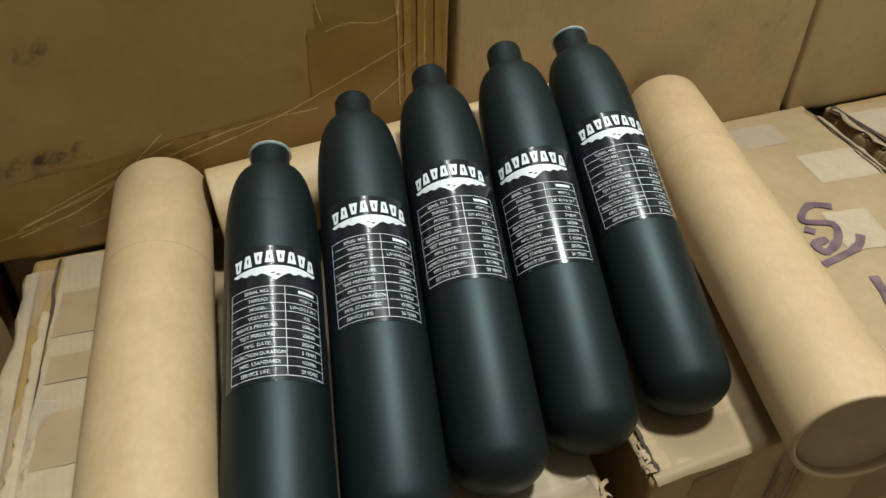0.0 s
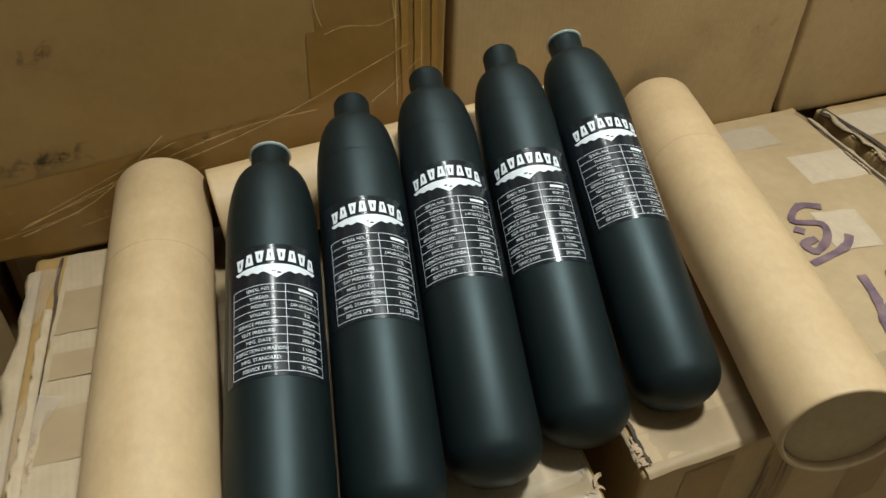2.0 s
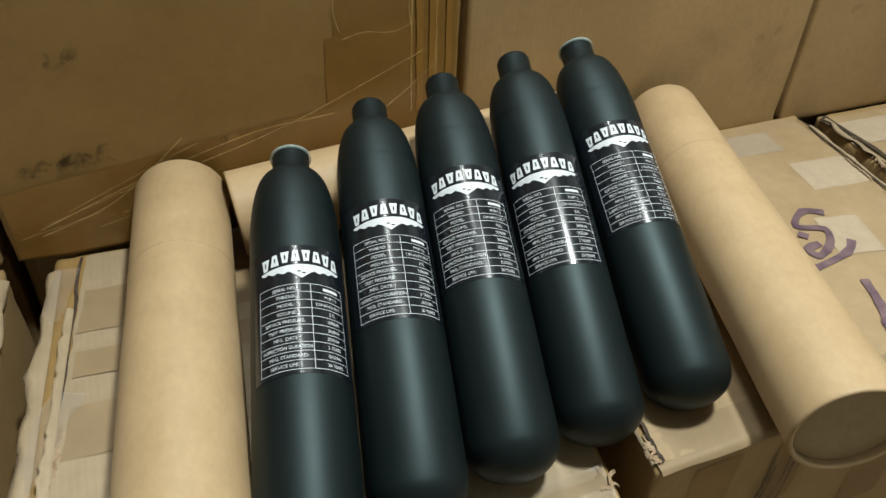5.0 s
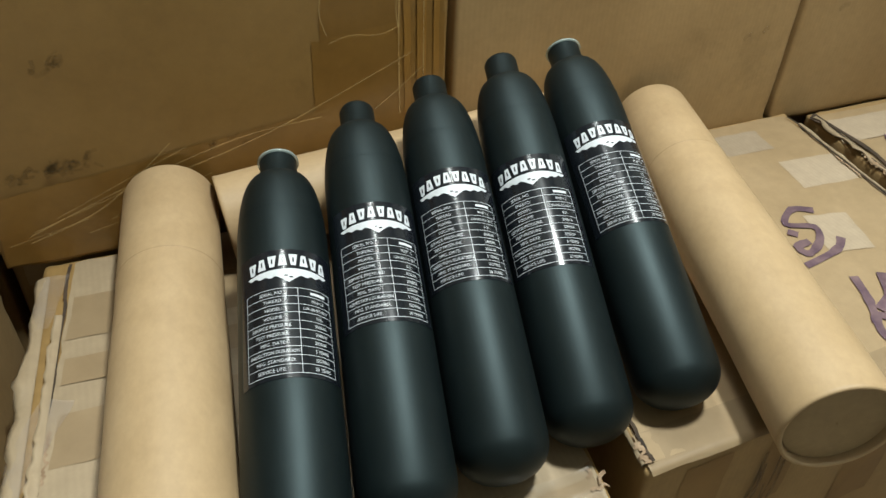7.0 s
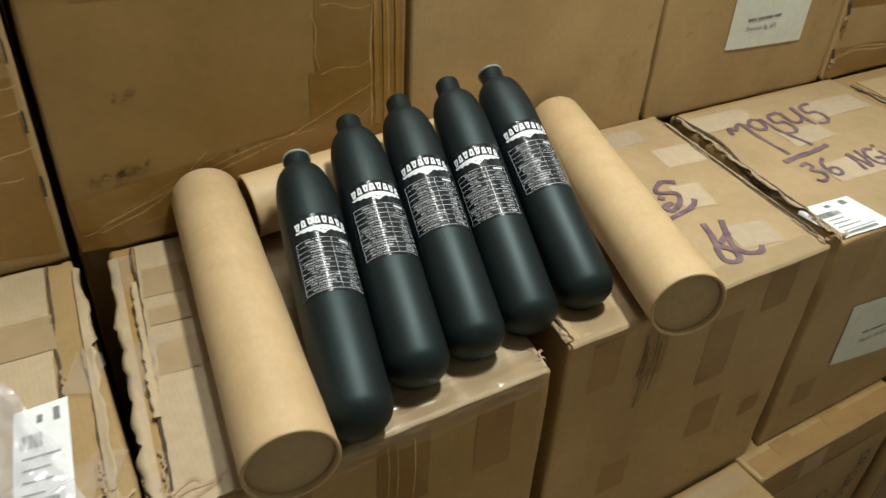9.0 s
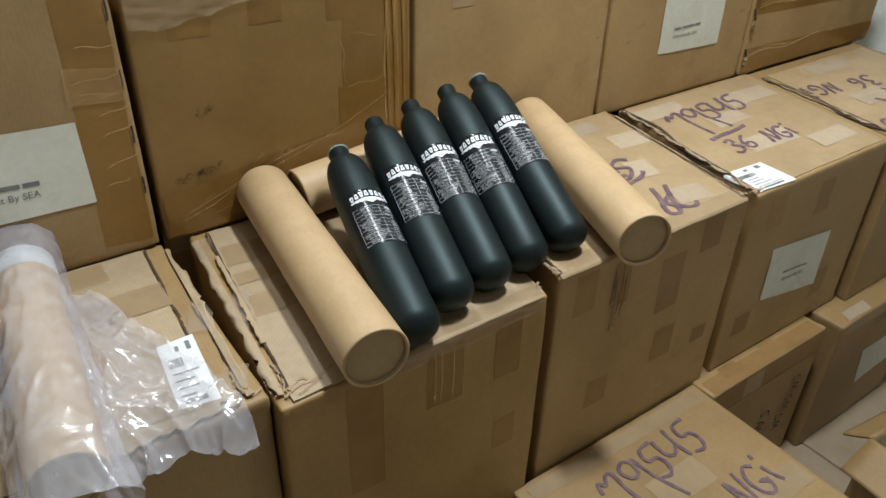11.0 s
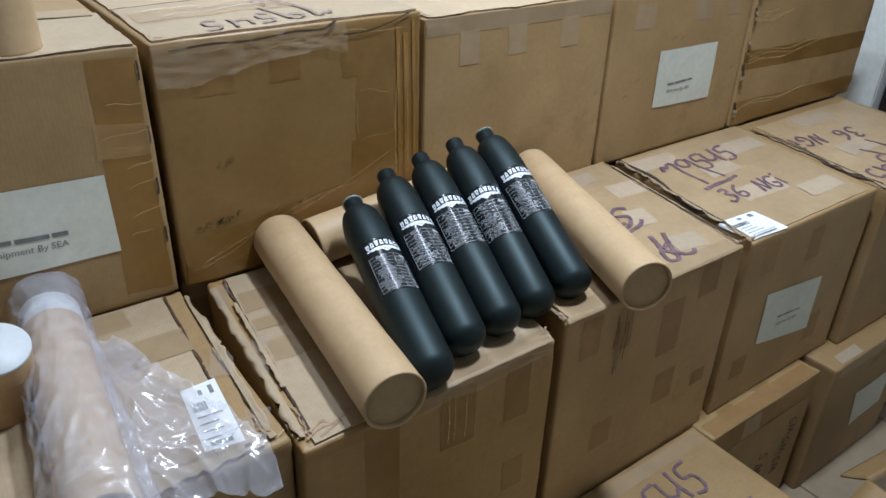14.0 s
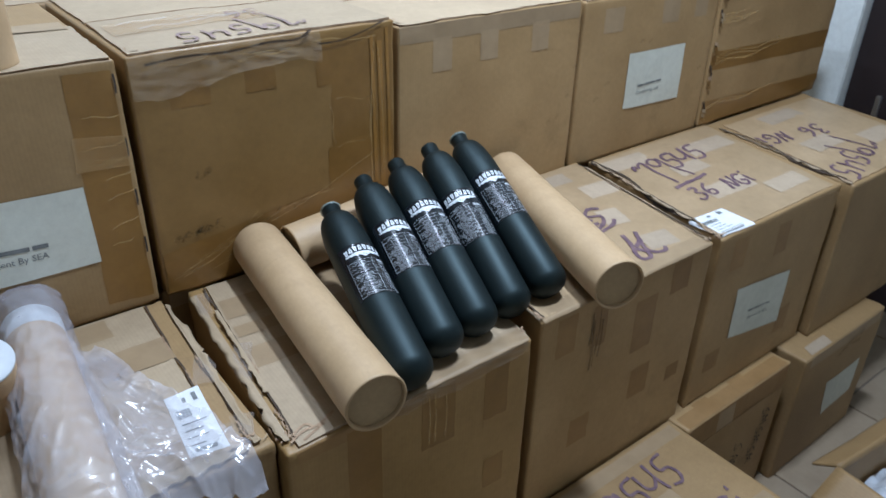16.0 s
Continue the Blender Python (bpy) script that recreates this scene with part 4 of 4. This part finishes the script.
c.stroke("top", written("36 NGi", 0.60), c.top(1.545, -0.285), 0.056, -2, 0.0075, INK, 0.0029, "handwriting", "purple marker writing 36 NGi")
barcode_sticker(c, c.tops((1.436, -0.400), (1.540, -0.404), (1.541, -0.328), (1.440, -0.320)), 5, 0.0026)
shipping_label(c, c.fronts((1.537, 0.437), (1.745, 0.397), (1.735, 0.537), (1.530, 0.560)), c.fronts((1.592, 0.483), (1.68, 0.473), (1.68, 0.478), (1.592, 0.488)), ("Shipment By SEA", c.front(1.592, 0.463), -6), 0.012)
for x0, x1, z0, z1 in ((1.48, 1.53, 0.615, 0.685), (1.64, 1.69, 0.60, 0.672), (1.47, 1.52, 0.37, 0.42), (1.74, 1.79, 0.36, 0.43)):
    c.sheet("tape", "front", c.fronts((x0, z0), (x1, z0), (x1, z1), (x0, z1)), TAPE_DULL, 0.0004, ragged=0.0015)
frayed(c, (1.437, -0.40), (1.512, -0.01), 13, width=0.004)
# painted dark stroke for the shade in the gap beside the flap
c.stroke("top", [[(0, 0), (0.33, 0.04), (0.66, -0.03), (1, 0.02)]], c.top(1.452, -0.33), 0.32, 90.0, 0.0065, GAP_SHADE, 0.0046, "flap_gap")
lifted_edge(c, (1.442, -0.398), (1.514, -0.015), 43, 0.011, 0.006, 1, 0.0014)
c = B["r3"]
lifted_edge(c, (1.903, -0.418), (1.962, -0.040), 44, 0.010, 0.005, 1, 0.0014)
c.flap(c.tops((1.905, -0.415), (2.33, -0.415), (2.42, -0.036), (1.985, -0.036)), thick=0.0016, ragged=0.002, label="taped top flap", mat=TOP_TAPE)
for x0, y0, x1, y1, w in ((2.10, -0.08, 2.26, -0.08, 0.055), (2.02, -0.25, 2.14, -0.25, 0.06), (2.2, -0.3, 2.34, -0.3, 0.06)):
    c.strip("top", *c.top(x0, y0), *c.top(x1, y1), w, PATCH, 0.0021)
c.stroke("top", written("36 NGi", 0.68), c.top(2.190, -0.165), 0.062, 171, 0.008, INK, 0.0029, "handwriting", "purple marker writing 36 NGi")
c.stroke("top", written("79545", 0.66), c.top(2.175, -0.268), 0.078, 197, 0.008, INK, 0.0029, "handwriting", "purple marker number 79545")

frayed(c, (1.902, -0.415), (1.962, -0.04), 15, width=0.004)
# dark stroke painted as shade between this carton and its neighbour
c.stroke("top", [[(0, 0), (0.33, 0.04), (0.66, -0.03), (1, 0.02)]], c.top(1.907, -0.40), 0.34, 90.0, 0.006, GAP_SHADE, 0.0046, "flap_gap")

# cartons on the floor
c = B["front"]
for x0, y0, x1, y1, w in ((0.93, -0.437, 1.36, -0.437, 0.03), (1.10, -0.56, 1.22, -0.56, 0.06), (1.22, -0.66, 1.36, -0.66, 0.05)):
    c.strip("top", *c.top(x0, y0), *c.top(x1, y1), w, TAPE_PALE, 0.0007)
c.stroke("top", written("79545", 0.58), c.top(1.040, -0.556), 0.082, 4, 0.0068, INK, 0.0020, "handwriting", "purple marker numbers")
c.stroke("top", written("36 NGi", 0.62), c.top(1.075, -0.680), 0.072, 5, 0.0065, INK, 0.0020, "handwriting", "purple marker writing")
c = B["r2low"]
c.strip("front", *c.front(1.39, 0.262), *c.front(1.765, 0.262), 0.060, TAPE_DULL, 0.0004)
for x in (1.44, 1.55):
    c.sheet("tape", "front", c.fronts((x, 0.245), (x + 0.05, 0.245), (x + 0.05, 0.291), (x, 0.291)), TAPE_DULL, 0.0014)
c.stroke("front", written("ws", 0.8), c.front(1.625, 0.065), 0.050, 72, 0.0030, INK_DARK, 0.0020, "handwriting", "black marker writing")
c.stroke("front", written("wswsws", 0.7), c.front(1.705, 0.030), 0.040, 80, 0.0030, INK_DARK, 0.0020, "handwriting", "black marker writing")
c.strip("top", *c.top(1.39, -0.436), *c.top(1.76, -0.436), 0.036, TAPE_DULL, 0.0007)
c.sheet("tape", "front", c.fronts((1.49, 0.235), (1.55, 0.235), (1.55, 0.290), (1.49, 0.290)), TAPE_PALE, 0.0016, ragged=0.0015)
# dark line painted for shade along the lower tape edge
c.stroke("front", [[(0, 0), (0.5, 0.02), (1, 0)]], c.front(1.39, 0.231), 0.37, 0, 0.0016, GAP_SHADE, 0.0018, "flap_gap")
c = B["r3low"]
c.sheet("paper_label", "front", c.fronts((1.985, 0.042), (2.138, 0.052), (2.132, 0.162), (1.962, 0.157)), PAPER, 0.0012, "white paper shipping label")
c.sheet("sticker", "top", c.tops((1.835, -0.472), (1.925, -0.474), (1.935, -0.446), (1.845, -0.446)), PATCH, 0.0012, "white barcode sticker")
c.stroke("front", [[(0, 0), (0.5, 0.06), (1, 0)], [(0.1, 0.12), (0.6, 0.16)], [(0.4, 0.22), (1.1, 0.2)]], c.front(1.97, 0.24), 0.11, 3, 0.012, SMEAR, 0.0020, "scuff_mark")
c.sheet("tape", "front", c.fronts((1.83, 0.262), (2.205, 0.262), (2.205, 0.293), (1.83, 0.293)), TAPE_PALE, 0.0004)
for x in (1.45, 1.58):
    B["r2low"].sheet("tape", "top", B["r2low"].tops((x, -0.438), (x + 0.05, -0.438), (x + 0.05, -0.41), (x, -0.41)), TAPE_DULL, 0.0014)

for key in [k for k in boxes if k.startswith(("low", "backlow", "rear"))]:
    c = B[key]
    h = c.half
    c.strip("front", -h.x + 0.01, h.z - 0.02, h.x - 0.01, h.z - 0.02, 0.03, TAPE_PALE, 0.0006)
    for k in (-0.5, 0.35):
        c.sheet("tape", "front", [(h.x * k + dx, h.z + dz) for dx, dz in ((-0.025, -0.09), (0.025, -0.092), (0.025, -0.04), (-0.025, -0.04))], TAPE_DULL, 0.0006, ragged=0.0012)
    c.flap([(-h.x + 0.004, -h.y + 0.004), (h.x - 0.004, -h.y + 0.004), (h.x - 0.004, -0.004), (-h.x + 0.004, -0.004)], 0.0016, 0.001)

# back row
c = B["b1"]
shipping_label(c, c.fronts((0.245, 0.800), (0.458, 0.795), (0.456, 0.914), (0.245, 0.922)), c.fronts((0.305, 0.846), (0.396, 0.840), (0.396, 0.848), (0.305, 0.854)), ("Shipment By SEA", c.front(0.300, 0.829), -3), 0.0135)
c.sheet("tape", "front", c.fronts((0.455, 0.72), (0.522, 0.715), (0.522, 1.066), (0.460, 1.068)), TAPE, 0.0004, "wrinkled glossy brown tape", ragged=0.002)
c.sheet("clear_tape", "front", c.fronts((0.452, 0.935), (0.524, 0.93), (0.524, 0.975), (0.455, 0.985)), WRAP, 0.0022)
# pale strokes painted as glints along the tape wrinkles
for x, z, ln, tn in ((0.475, 1.008, 0.045, -6), (0.462, 0.962, 0.062, 4), (0.460, 0.946, 0.065, -3), (0.458, 0.938, 0.06, 3), (0.488, 0.915, 0.04, 10), (0.485, 0.885, 0.045, 14), (0.482, 0.84, 0.05, 16), (0.478, 0.815, 0.03, 4)):
    c.stroke("front", [[(0, 0), (0.3, 0.04), (0.7, -0.02), (1, 0.03)]], c.front(x, z), ln, tn, 0.0016, GLINT, 0.0020, "tape_crease")
for z in (1.035, 0.945, 0.868, 0.790):
    c.stroke("front", [[(0, 0), (0.02, 0.5), (0.0, 1.0)]], c.front(0.5235, z), 0.026, 0, 0.0028, INK_DARK, 0.0020, "staple")
c.flap(c.tops((0.075, 0.006), (0.524, 0.006), (0.528, 0.213), (0.08, 0.213)), thick=0.003, ragged=0.002, label="top flap")
c.strip("top", *c.top(0.08, 0.215), *c.top(0.52, 0.215), 0.05, TAPE_PALE, 0.0045)

c = B["b2"]
c.flap(c.tops((0.548, 0.008), (0.972, 0.008), (0.974, 0.213), (0.552, 0.213)), thick=0.0035, ragged=0.0022, label="top flap with torn front edge")
c.flap(c.tops((0.552, 0.221), (0.974, 0.221), (0.974, 0.425), (0.552, 0.425)), thick=0.003, ragged=0.002, label="top flap")
c.sheet("clear_tape", "top", c.tops((0.56, 0.10), (0.80, 0.10), (0.80, 0.17), (0.56, 0.17)), WRAP, 0.006)
c.stroke("top", written("79545", 0.72), c.top(0.828, 0.086), 0.058, 184, 0.006, INK_FADED, 0.0062, "handwriting", "faded marker number 79545")
c.stroke("top", written("36", 0.72), c.top(0.80, 0.165), 0.045, 184, 0.005, INK_FADED, 0.0062, "handwriting", "faded marker number 36")
hanging_tape(c, ((0.544, 1.020), (0.585, 1.014), (0.64, 1.024), (0.70, 1.036), (0.76, 1.040), (0.80, 1.042), (0.838, 1.030)), 1.078, HAZE, 3, "wrinkled clear tape along the top edge")
# dark lines painted for the shade under the overhanging top flap
c.stroke("front", [[(0, 0), (0.2, 0.012), (0.45, 0.0), (0.7, 0.014), (0.88, 0.006), (1, 0.05)]], c.front(0.566, 1.0665), 0.262, 1.0, 0.0034, GAP_SHADE, 0.0042, "flap_gap")
c.stroke("front", [[(0, 0), (0.4, -0.03), (1, 0.06)]], c.front(0.832, 1.060), 0.13, 6.0, 0.0022, GAP_SHADE, 0.0036, "flap_gap")
for x0, x1, z0, z1 in ((0.593, 0.652, 0.998, 1.045), (0.707, 0.757, 1.003, 1.05), (0.828, 0.87, 0.992, 1.055)):
    c.sheet("tape", "front", c.fronts((x0, z0), (x1, z0), (x1, z1), (x0, z1)), TAPE, 0.0004, ragged=0.0015)
c.sheet("tape", "front", c.fronts((0.850, 0.845), (0.972, 0.83), (0.972, 1.072), (0.855, 1.06)), TAPE, 0.0005, "glossy brown tape wrapped round the edge", steps=14, ragged=0.002)
c.sheet("tape", "front", c.fronts((0.84, 0.79), (0.974, 0.80), (0.974, 0.90), (0.842, 0.885)), TAPE, 0.0008, "glossy brown tape", steps=14, ragged=0.002)
c.sheet("tape", "front", c.fronts((0.546, 0.705), (0.974, 0.705), (0.974, 0.835), (0.546, 0.775)), TAPE, 0.0011, "glossy brown tape along the bottom edge", steps=14, ragged=0.002)
# painted glint lines on the wrinkles of the glossy tape
for pts, at_, ln, tn in (
        ([(0, 0), (0.5, 0.02), (1, 0)], (0.927, 0.80), 0.25, 88), ([(0, 0), (0.5, -0.01), (1, 0)], (0.952, 0.82), 0.22, 92),
        ([(0, 0), (0.3, 0.1), (0.7, 0.2), (1, 0.22)], (0.57, 0.735), 0.28, 3), ([(0, 0), (0.4, 0.06), (1, 0.22)], (0.70, 0.775), 0.25, 8), ([(0, 0), (0.5, 0.15), (1, 0.5)], (0.57, 0.728), 0.14, 4),
        ([(0, 0), (0.4, 0.1), (1, 0.3)], (0.90, 0.81), 0.06, 20)):
    c.stroke("front", [pts], c.front(*at_), ln, tn, 0.0012, GLINT, 0.0026, "tape_crease")
for x, z0, z1, w in ((0.936, 0.80, 1.06, 0.007), (0.951, 0.79, 1.05, 0.010), (0.966, 0.82, 1.07, 0.006)):
    c.strip("front", *c.front(x, z0), *c.front(x - 0.004, z1), w, ORANGE, 0.0019, "folded orange-brown tape edge")
for k in range(5):
    c.stroke("front", [[(0, 0), (0.4, 0.05), (1, 0.12)]], c.front(0.553 + 0.022 * k, 0.728 + 0.011 * (k % 3)), 0.07 + 0.03 * (k % 3), 6 + 5 * (k % 3), 0.0008, GLINT, 0.0024, "tape_crease")
for x, z, ln, tn in ((0.858, 0.882, 0.07, 6), (0.86, 0.967, 0.065, -8), (0.925, 0.89, 0.08, 84), (0.856, 0.89, 0.07, 95)):
    c.stroke("front", [[(0, 0), (0.3, 0.05), (0.7, -0.03), (1, 0.04)]], c.front(x, z), ln, tn, 0.0009, GLINT, 0.0026, "tape_crease")
dirt(c, 0.597, 0.793, 0.045, 0.012, 30, 1)
dirt(c, 0.555, 0.785, 0.030, 0.010, 10, 2)
dirt(c, 0.603, 0.888, 0.034, 0.007, 10, 3)
dirt(c, 0.725, 0.790, 0.060, 0.012, 6, 4)
for x, z, ln, tn in ((0.56, 1.060, 0.09, 2), (0.66, 1.064, 0.10, -2), (0.70, 1.052, 0.10, 5), (0.82, 1.064, 0.12, -3)):
    c.stroke("front", [[(0, 0), (0.3, 0.03), (0.6, -0.015), (1, 0.015)]], c.front(x, z), ln, tn, 0.0015, GLINT, 0.0034, "tape_crease")
# milky strokes painted as glints on the clear top tape
for x, y, ln, tn in ((0.60, 0.115, 0.10, 3), (0.66, 0.14, 0.12, -4), (0.58, 0.155, 0.08, 6), (0.70, 0.12, 0.06, 10)):
    c.stroke("top", [[(0, 0), (0.3, 0.06), (0.6, -0.03), (1, 0.03)]], c.top(x, y), ln, tn, 0.004, BAG, 0.0072, "tape_crease")

c = B["b3"]
c.flap(c.tops((0.992, 0.006), (1.432, 0.006), (1.434, 0.213), (0.994, 0.213)), thick=0.0035, ragged=0.0022, label="top flap with torn front edge")
c.flap(c.tops((0.994, 0.221), (1.432, 0.221), (1.432, 0.425), (0.994, 0.425)), thick=0.003, ragged=0.002, label="top flap")
c.strip("front", *c.front(0.99, 1.050), *c.front(1.43, 1.048), 0.03, TAPE_PALE, 0.0004)
for x0, x1, z0 in ((1.060, 1.102, 0.978), (1.168, 1.212, 0.984), (1.300, 1.345, 0.982)):
    c.sheet("tape", "front", c.fronts((x0, z0), (x1, z0), (x1, 1.038), (x0, 1.038)), TAPE_PALE, 0.0006, ragged=0.001)
for x, z in ((1.357, 0.825), (1.385, 0.83), (1.41, 0.87), (1.425, 0.93)):
    c.stroke("front", [[(0, 0), (0.5, 0.3), (1, 0.2)]], c.front(x, z), 0.011, 20, 0.006, SMEAR, 0.0022, "dirt_spot")
c = B["b4"]
shipping_label(c, c.fronts((1.604, 0.809), (1.808, 0.801), (1.803, 0.933), (1.601, 0.936)), c.fronts((1.642, 0.855), (1.728, 0.856), (1.728, 0.862), (1.642, 0.861)), ("Shipment By SEA", c.front(1.642, 0.838), -1), 0.0115)
for x0, x1 in ((1.51, 1.57), (1.70, 1.76), (1.82, 1.87)):
    c.sheet("tape", "front", c.fronts((x0, 0.99), (x1, 0.988), (x1, 1.04), (x0, 1.04)), TAPE_PALE, 0.0004, ragged=0.001)
for x, z in ((1.63, 0.955), (1.66, 0.952), (1.50, 0.845), (1.53, 0.875), (1.87, 0.86)):
    c.stroke("front", [[(0, 0), (0.5, 0.3), (1, 0.2)]], c.front(x, z), 0.016, 10, 0.006, SMEAR, 0.0022, "dirt_spot")
c.flap(c.tops((1.452, 0.006), (1.910, 0.006), (1.910, 0.213), (1.452, 0.213)), thick=0.003, ragged=0.002, label="top flap")
c = B["b5"]
for z0, z1 in ((0.705, 0.765), (0.845, 0.892)):
    c.strip("front", *c.front(1.93, (z0 + z1) / 2), *c.front(2.50, (z0 + z1) / 2 - 0.012), z1 - z0, TAPE, 0.0004, "glossy brown tape band")
# painted glints running along the wrinkled tape bands
for z, ln in ((0.868, 0.32), (0.86, 0.22), (0.878, 0.28), (0.96, 0.10), (0.968, 0.14), (0.745, 0.25), (0.75, 0.3), (0.98, 0.08)):
    c.stroke("front", [[(0, 0), (0.25, 0.03), (0.6, -0.01), (1, 0.03)]], c.front(1.945, z), ln, 2, 0.003, GLINT, 0.003, "tape_crease")
rng = random.Random(12)
for z, high in ((0.715, 0.05), (0.80, 0.06), (0.885, 0.03), (0.955, 0.04), (1.02, 0.03)):
    # dark stroke painted as shade behind the torn corner
    c.stroke("front", [[(0, 0), (0.1, 0.5), (-0.08, 1.0)]], c.front(1.934, z), high, 0, 0.006, GAP_SHADE, 0.003, "flap_gap")
    for k in range(3):
        w = rng.uniform(0.010, 0.020)
        c.sheet("torn_paper", "front", c.fronts((1.930, z + 0.012 * k), (1.930 + w, z + 0.012 * k - 0.004), (1.930 + w * 0.7, z + 0.012 * k + 0.009), (1.929, z + 0.012 * k + 0.007)), rng.choice((CARD_RAW, CARD_FLAP, TAPE)), 0.0036 + 0.003 * rng.random(), "torn board at the corner", 4, 0.003)



# ---- open carton with plastic on the floor ----
def open_carton():
    m = pose(1.800, -0.845, FLOOR, 0, 0, -6)
    w, d, h, t = 0.185, 0.165, 0.295, 0.005
    root = link_mesh("open_carton", *board((-w, -d, 0.002), (2 * w, 0, 0), (0, 2 * d, 0), t), CARD)
    for name, o, a, b_ in (("side_wall", (-w, -d, 0), (2 * w, 0, 0), (0, 0, h)), ("side_wall", (-w, d, 0), (2 * w, 0, 0), (0, 0, h)),
                           ("side_wall", (-w, -d, 0), (0, 2 * d, 0), (0, 0, h)), ("side_wall", (w, -d, 0), (0, 2 * d, 0), (0, 0, h)),
                           ("flap", (-w, d, h), (2 * w, 0, 0), (0.0, 0.05, -0.035)), ("flap", (-w, -d, h), (0, 2 * d, 0), (-0.07, 0.0, -0.05)),
                           ("flap", (w, -d, h), (0, 2 * d, 0), (0.08, 0, 0.03)), ("flap", (-w, -d, h), (2 * w, 0, 0), (0, -0.09, -0.06))):
        link_mesh(name, *board(o, a, b_, t), CARD, root, True)
    root.matrix_world = m
    return tagged(root, "open brown carton on the tiled floor with spread flaps", "box"), m


def board(o, a, b_, t, n=12):
    """A slightly warped board from a corner and two edges."""
    o, a, b_ = Vector(o), Vector(a), Vector(b_)
    nrm = a.cross(b_).normalized()
    verts, faces = [], []
    for side in (0.5, -0.5):
        for i in range(n + 1):
            for j in range(n + 1):
                p = o + a * i / n + b_ * j / n
                verts.append(p + nrm * (t * side + 0.004 * noise.noise(p * 9)))
    k = (n + 1) ** 2
    for i in range(n):
        for j in range(n):
            q = i * (n + 1) + j
            quad = (q, q + n + 1, q + n + 2, q + 1)
            faces += [quad, tuple(v + k for v in reversed(quad))]
    ring = [i * (n + 1) for i in range(n)] + [n * (n + 1) + j for j in range(n)] + [(n - i) * (n + 1) + n for i in range(n)] + [n - j for j in range(n)]
    for x, y in zip(ring, ring[1:] + ring[:1]):
        faces.append((y, x, x + k, y + k))
    return verts, faces


crate, crate_pose = open_carton()
verts, faces, nu = [], [], 60
for i in range(nu + 1):
    for j in range(nu + 1):
        u, v = i / nu * 2 - 1, j / nu * 2 - 1
        x, y = u * 0.172, v * 0.152
        z = 0.20 + crumple(x, y, 0.7, 0.05, 13) + 0.05 * (1 - u * u) * (1 - v * v)
        verts.append((x, y, z))
for i in range(nu):
    for j in range(nu):
        k = i * (nu + 1) + j
        faces.append((k, k + nu + 1, k + nu + 2, k + 1))
pad = link_mesh("plastic_sheet", verts, faces, film("milky_polythene", (0.72, 0.75, 0.80), 0.35, 0.2), None, True)
pad.matrix_world = crate_pose
tagged(pad, "crumpled milky plastic sheet filling the open carton", "plastic")

# ---- door furniture and floor tiles ----
part("door_handle", slab(2.82, 2.836, -0.072, -0.055, 0.57, 0.64, 0.003), METAL, door, "dull steel bolt")
structure("door_frame", slab(2.792, 2.80, 0.052, 0.075, FLOOR, FLOOR + 2.1), WALL, "white painted door frame", cat="door frame")
floor_ob = bpy.data.objects["floor"]
side = 0.425
tile_mesh = None
for i in range(-9, 3):
    for j in range(-6, 4):
        x, y = 1.827 + side * i, -0.443 + side * j
        if tile_mesh is None:
            bm = slab(0.0025, side - 0.0025, 0.0025, side - 0.0025, -0.006, 0.0, 0.0015)
            t_ob = part("tile", bm, TILE, floor_ob)
            tile_mesh = t_ob.data
        else:
            t_ob = new("tile", tile_mesh)
            t_ob.parent = floor_ob
        t_ob.location = (x, y, FLOOR)
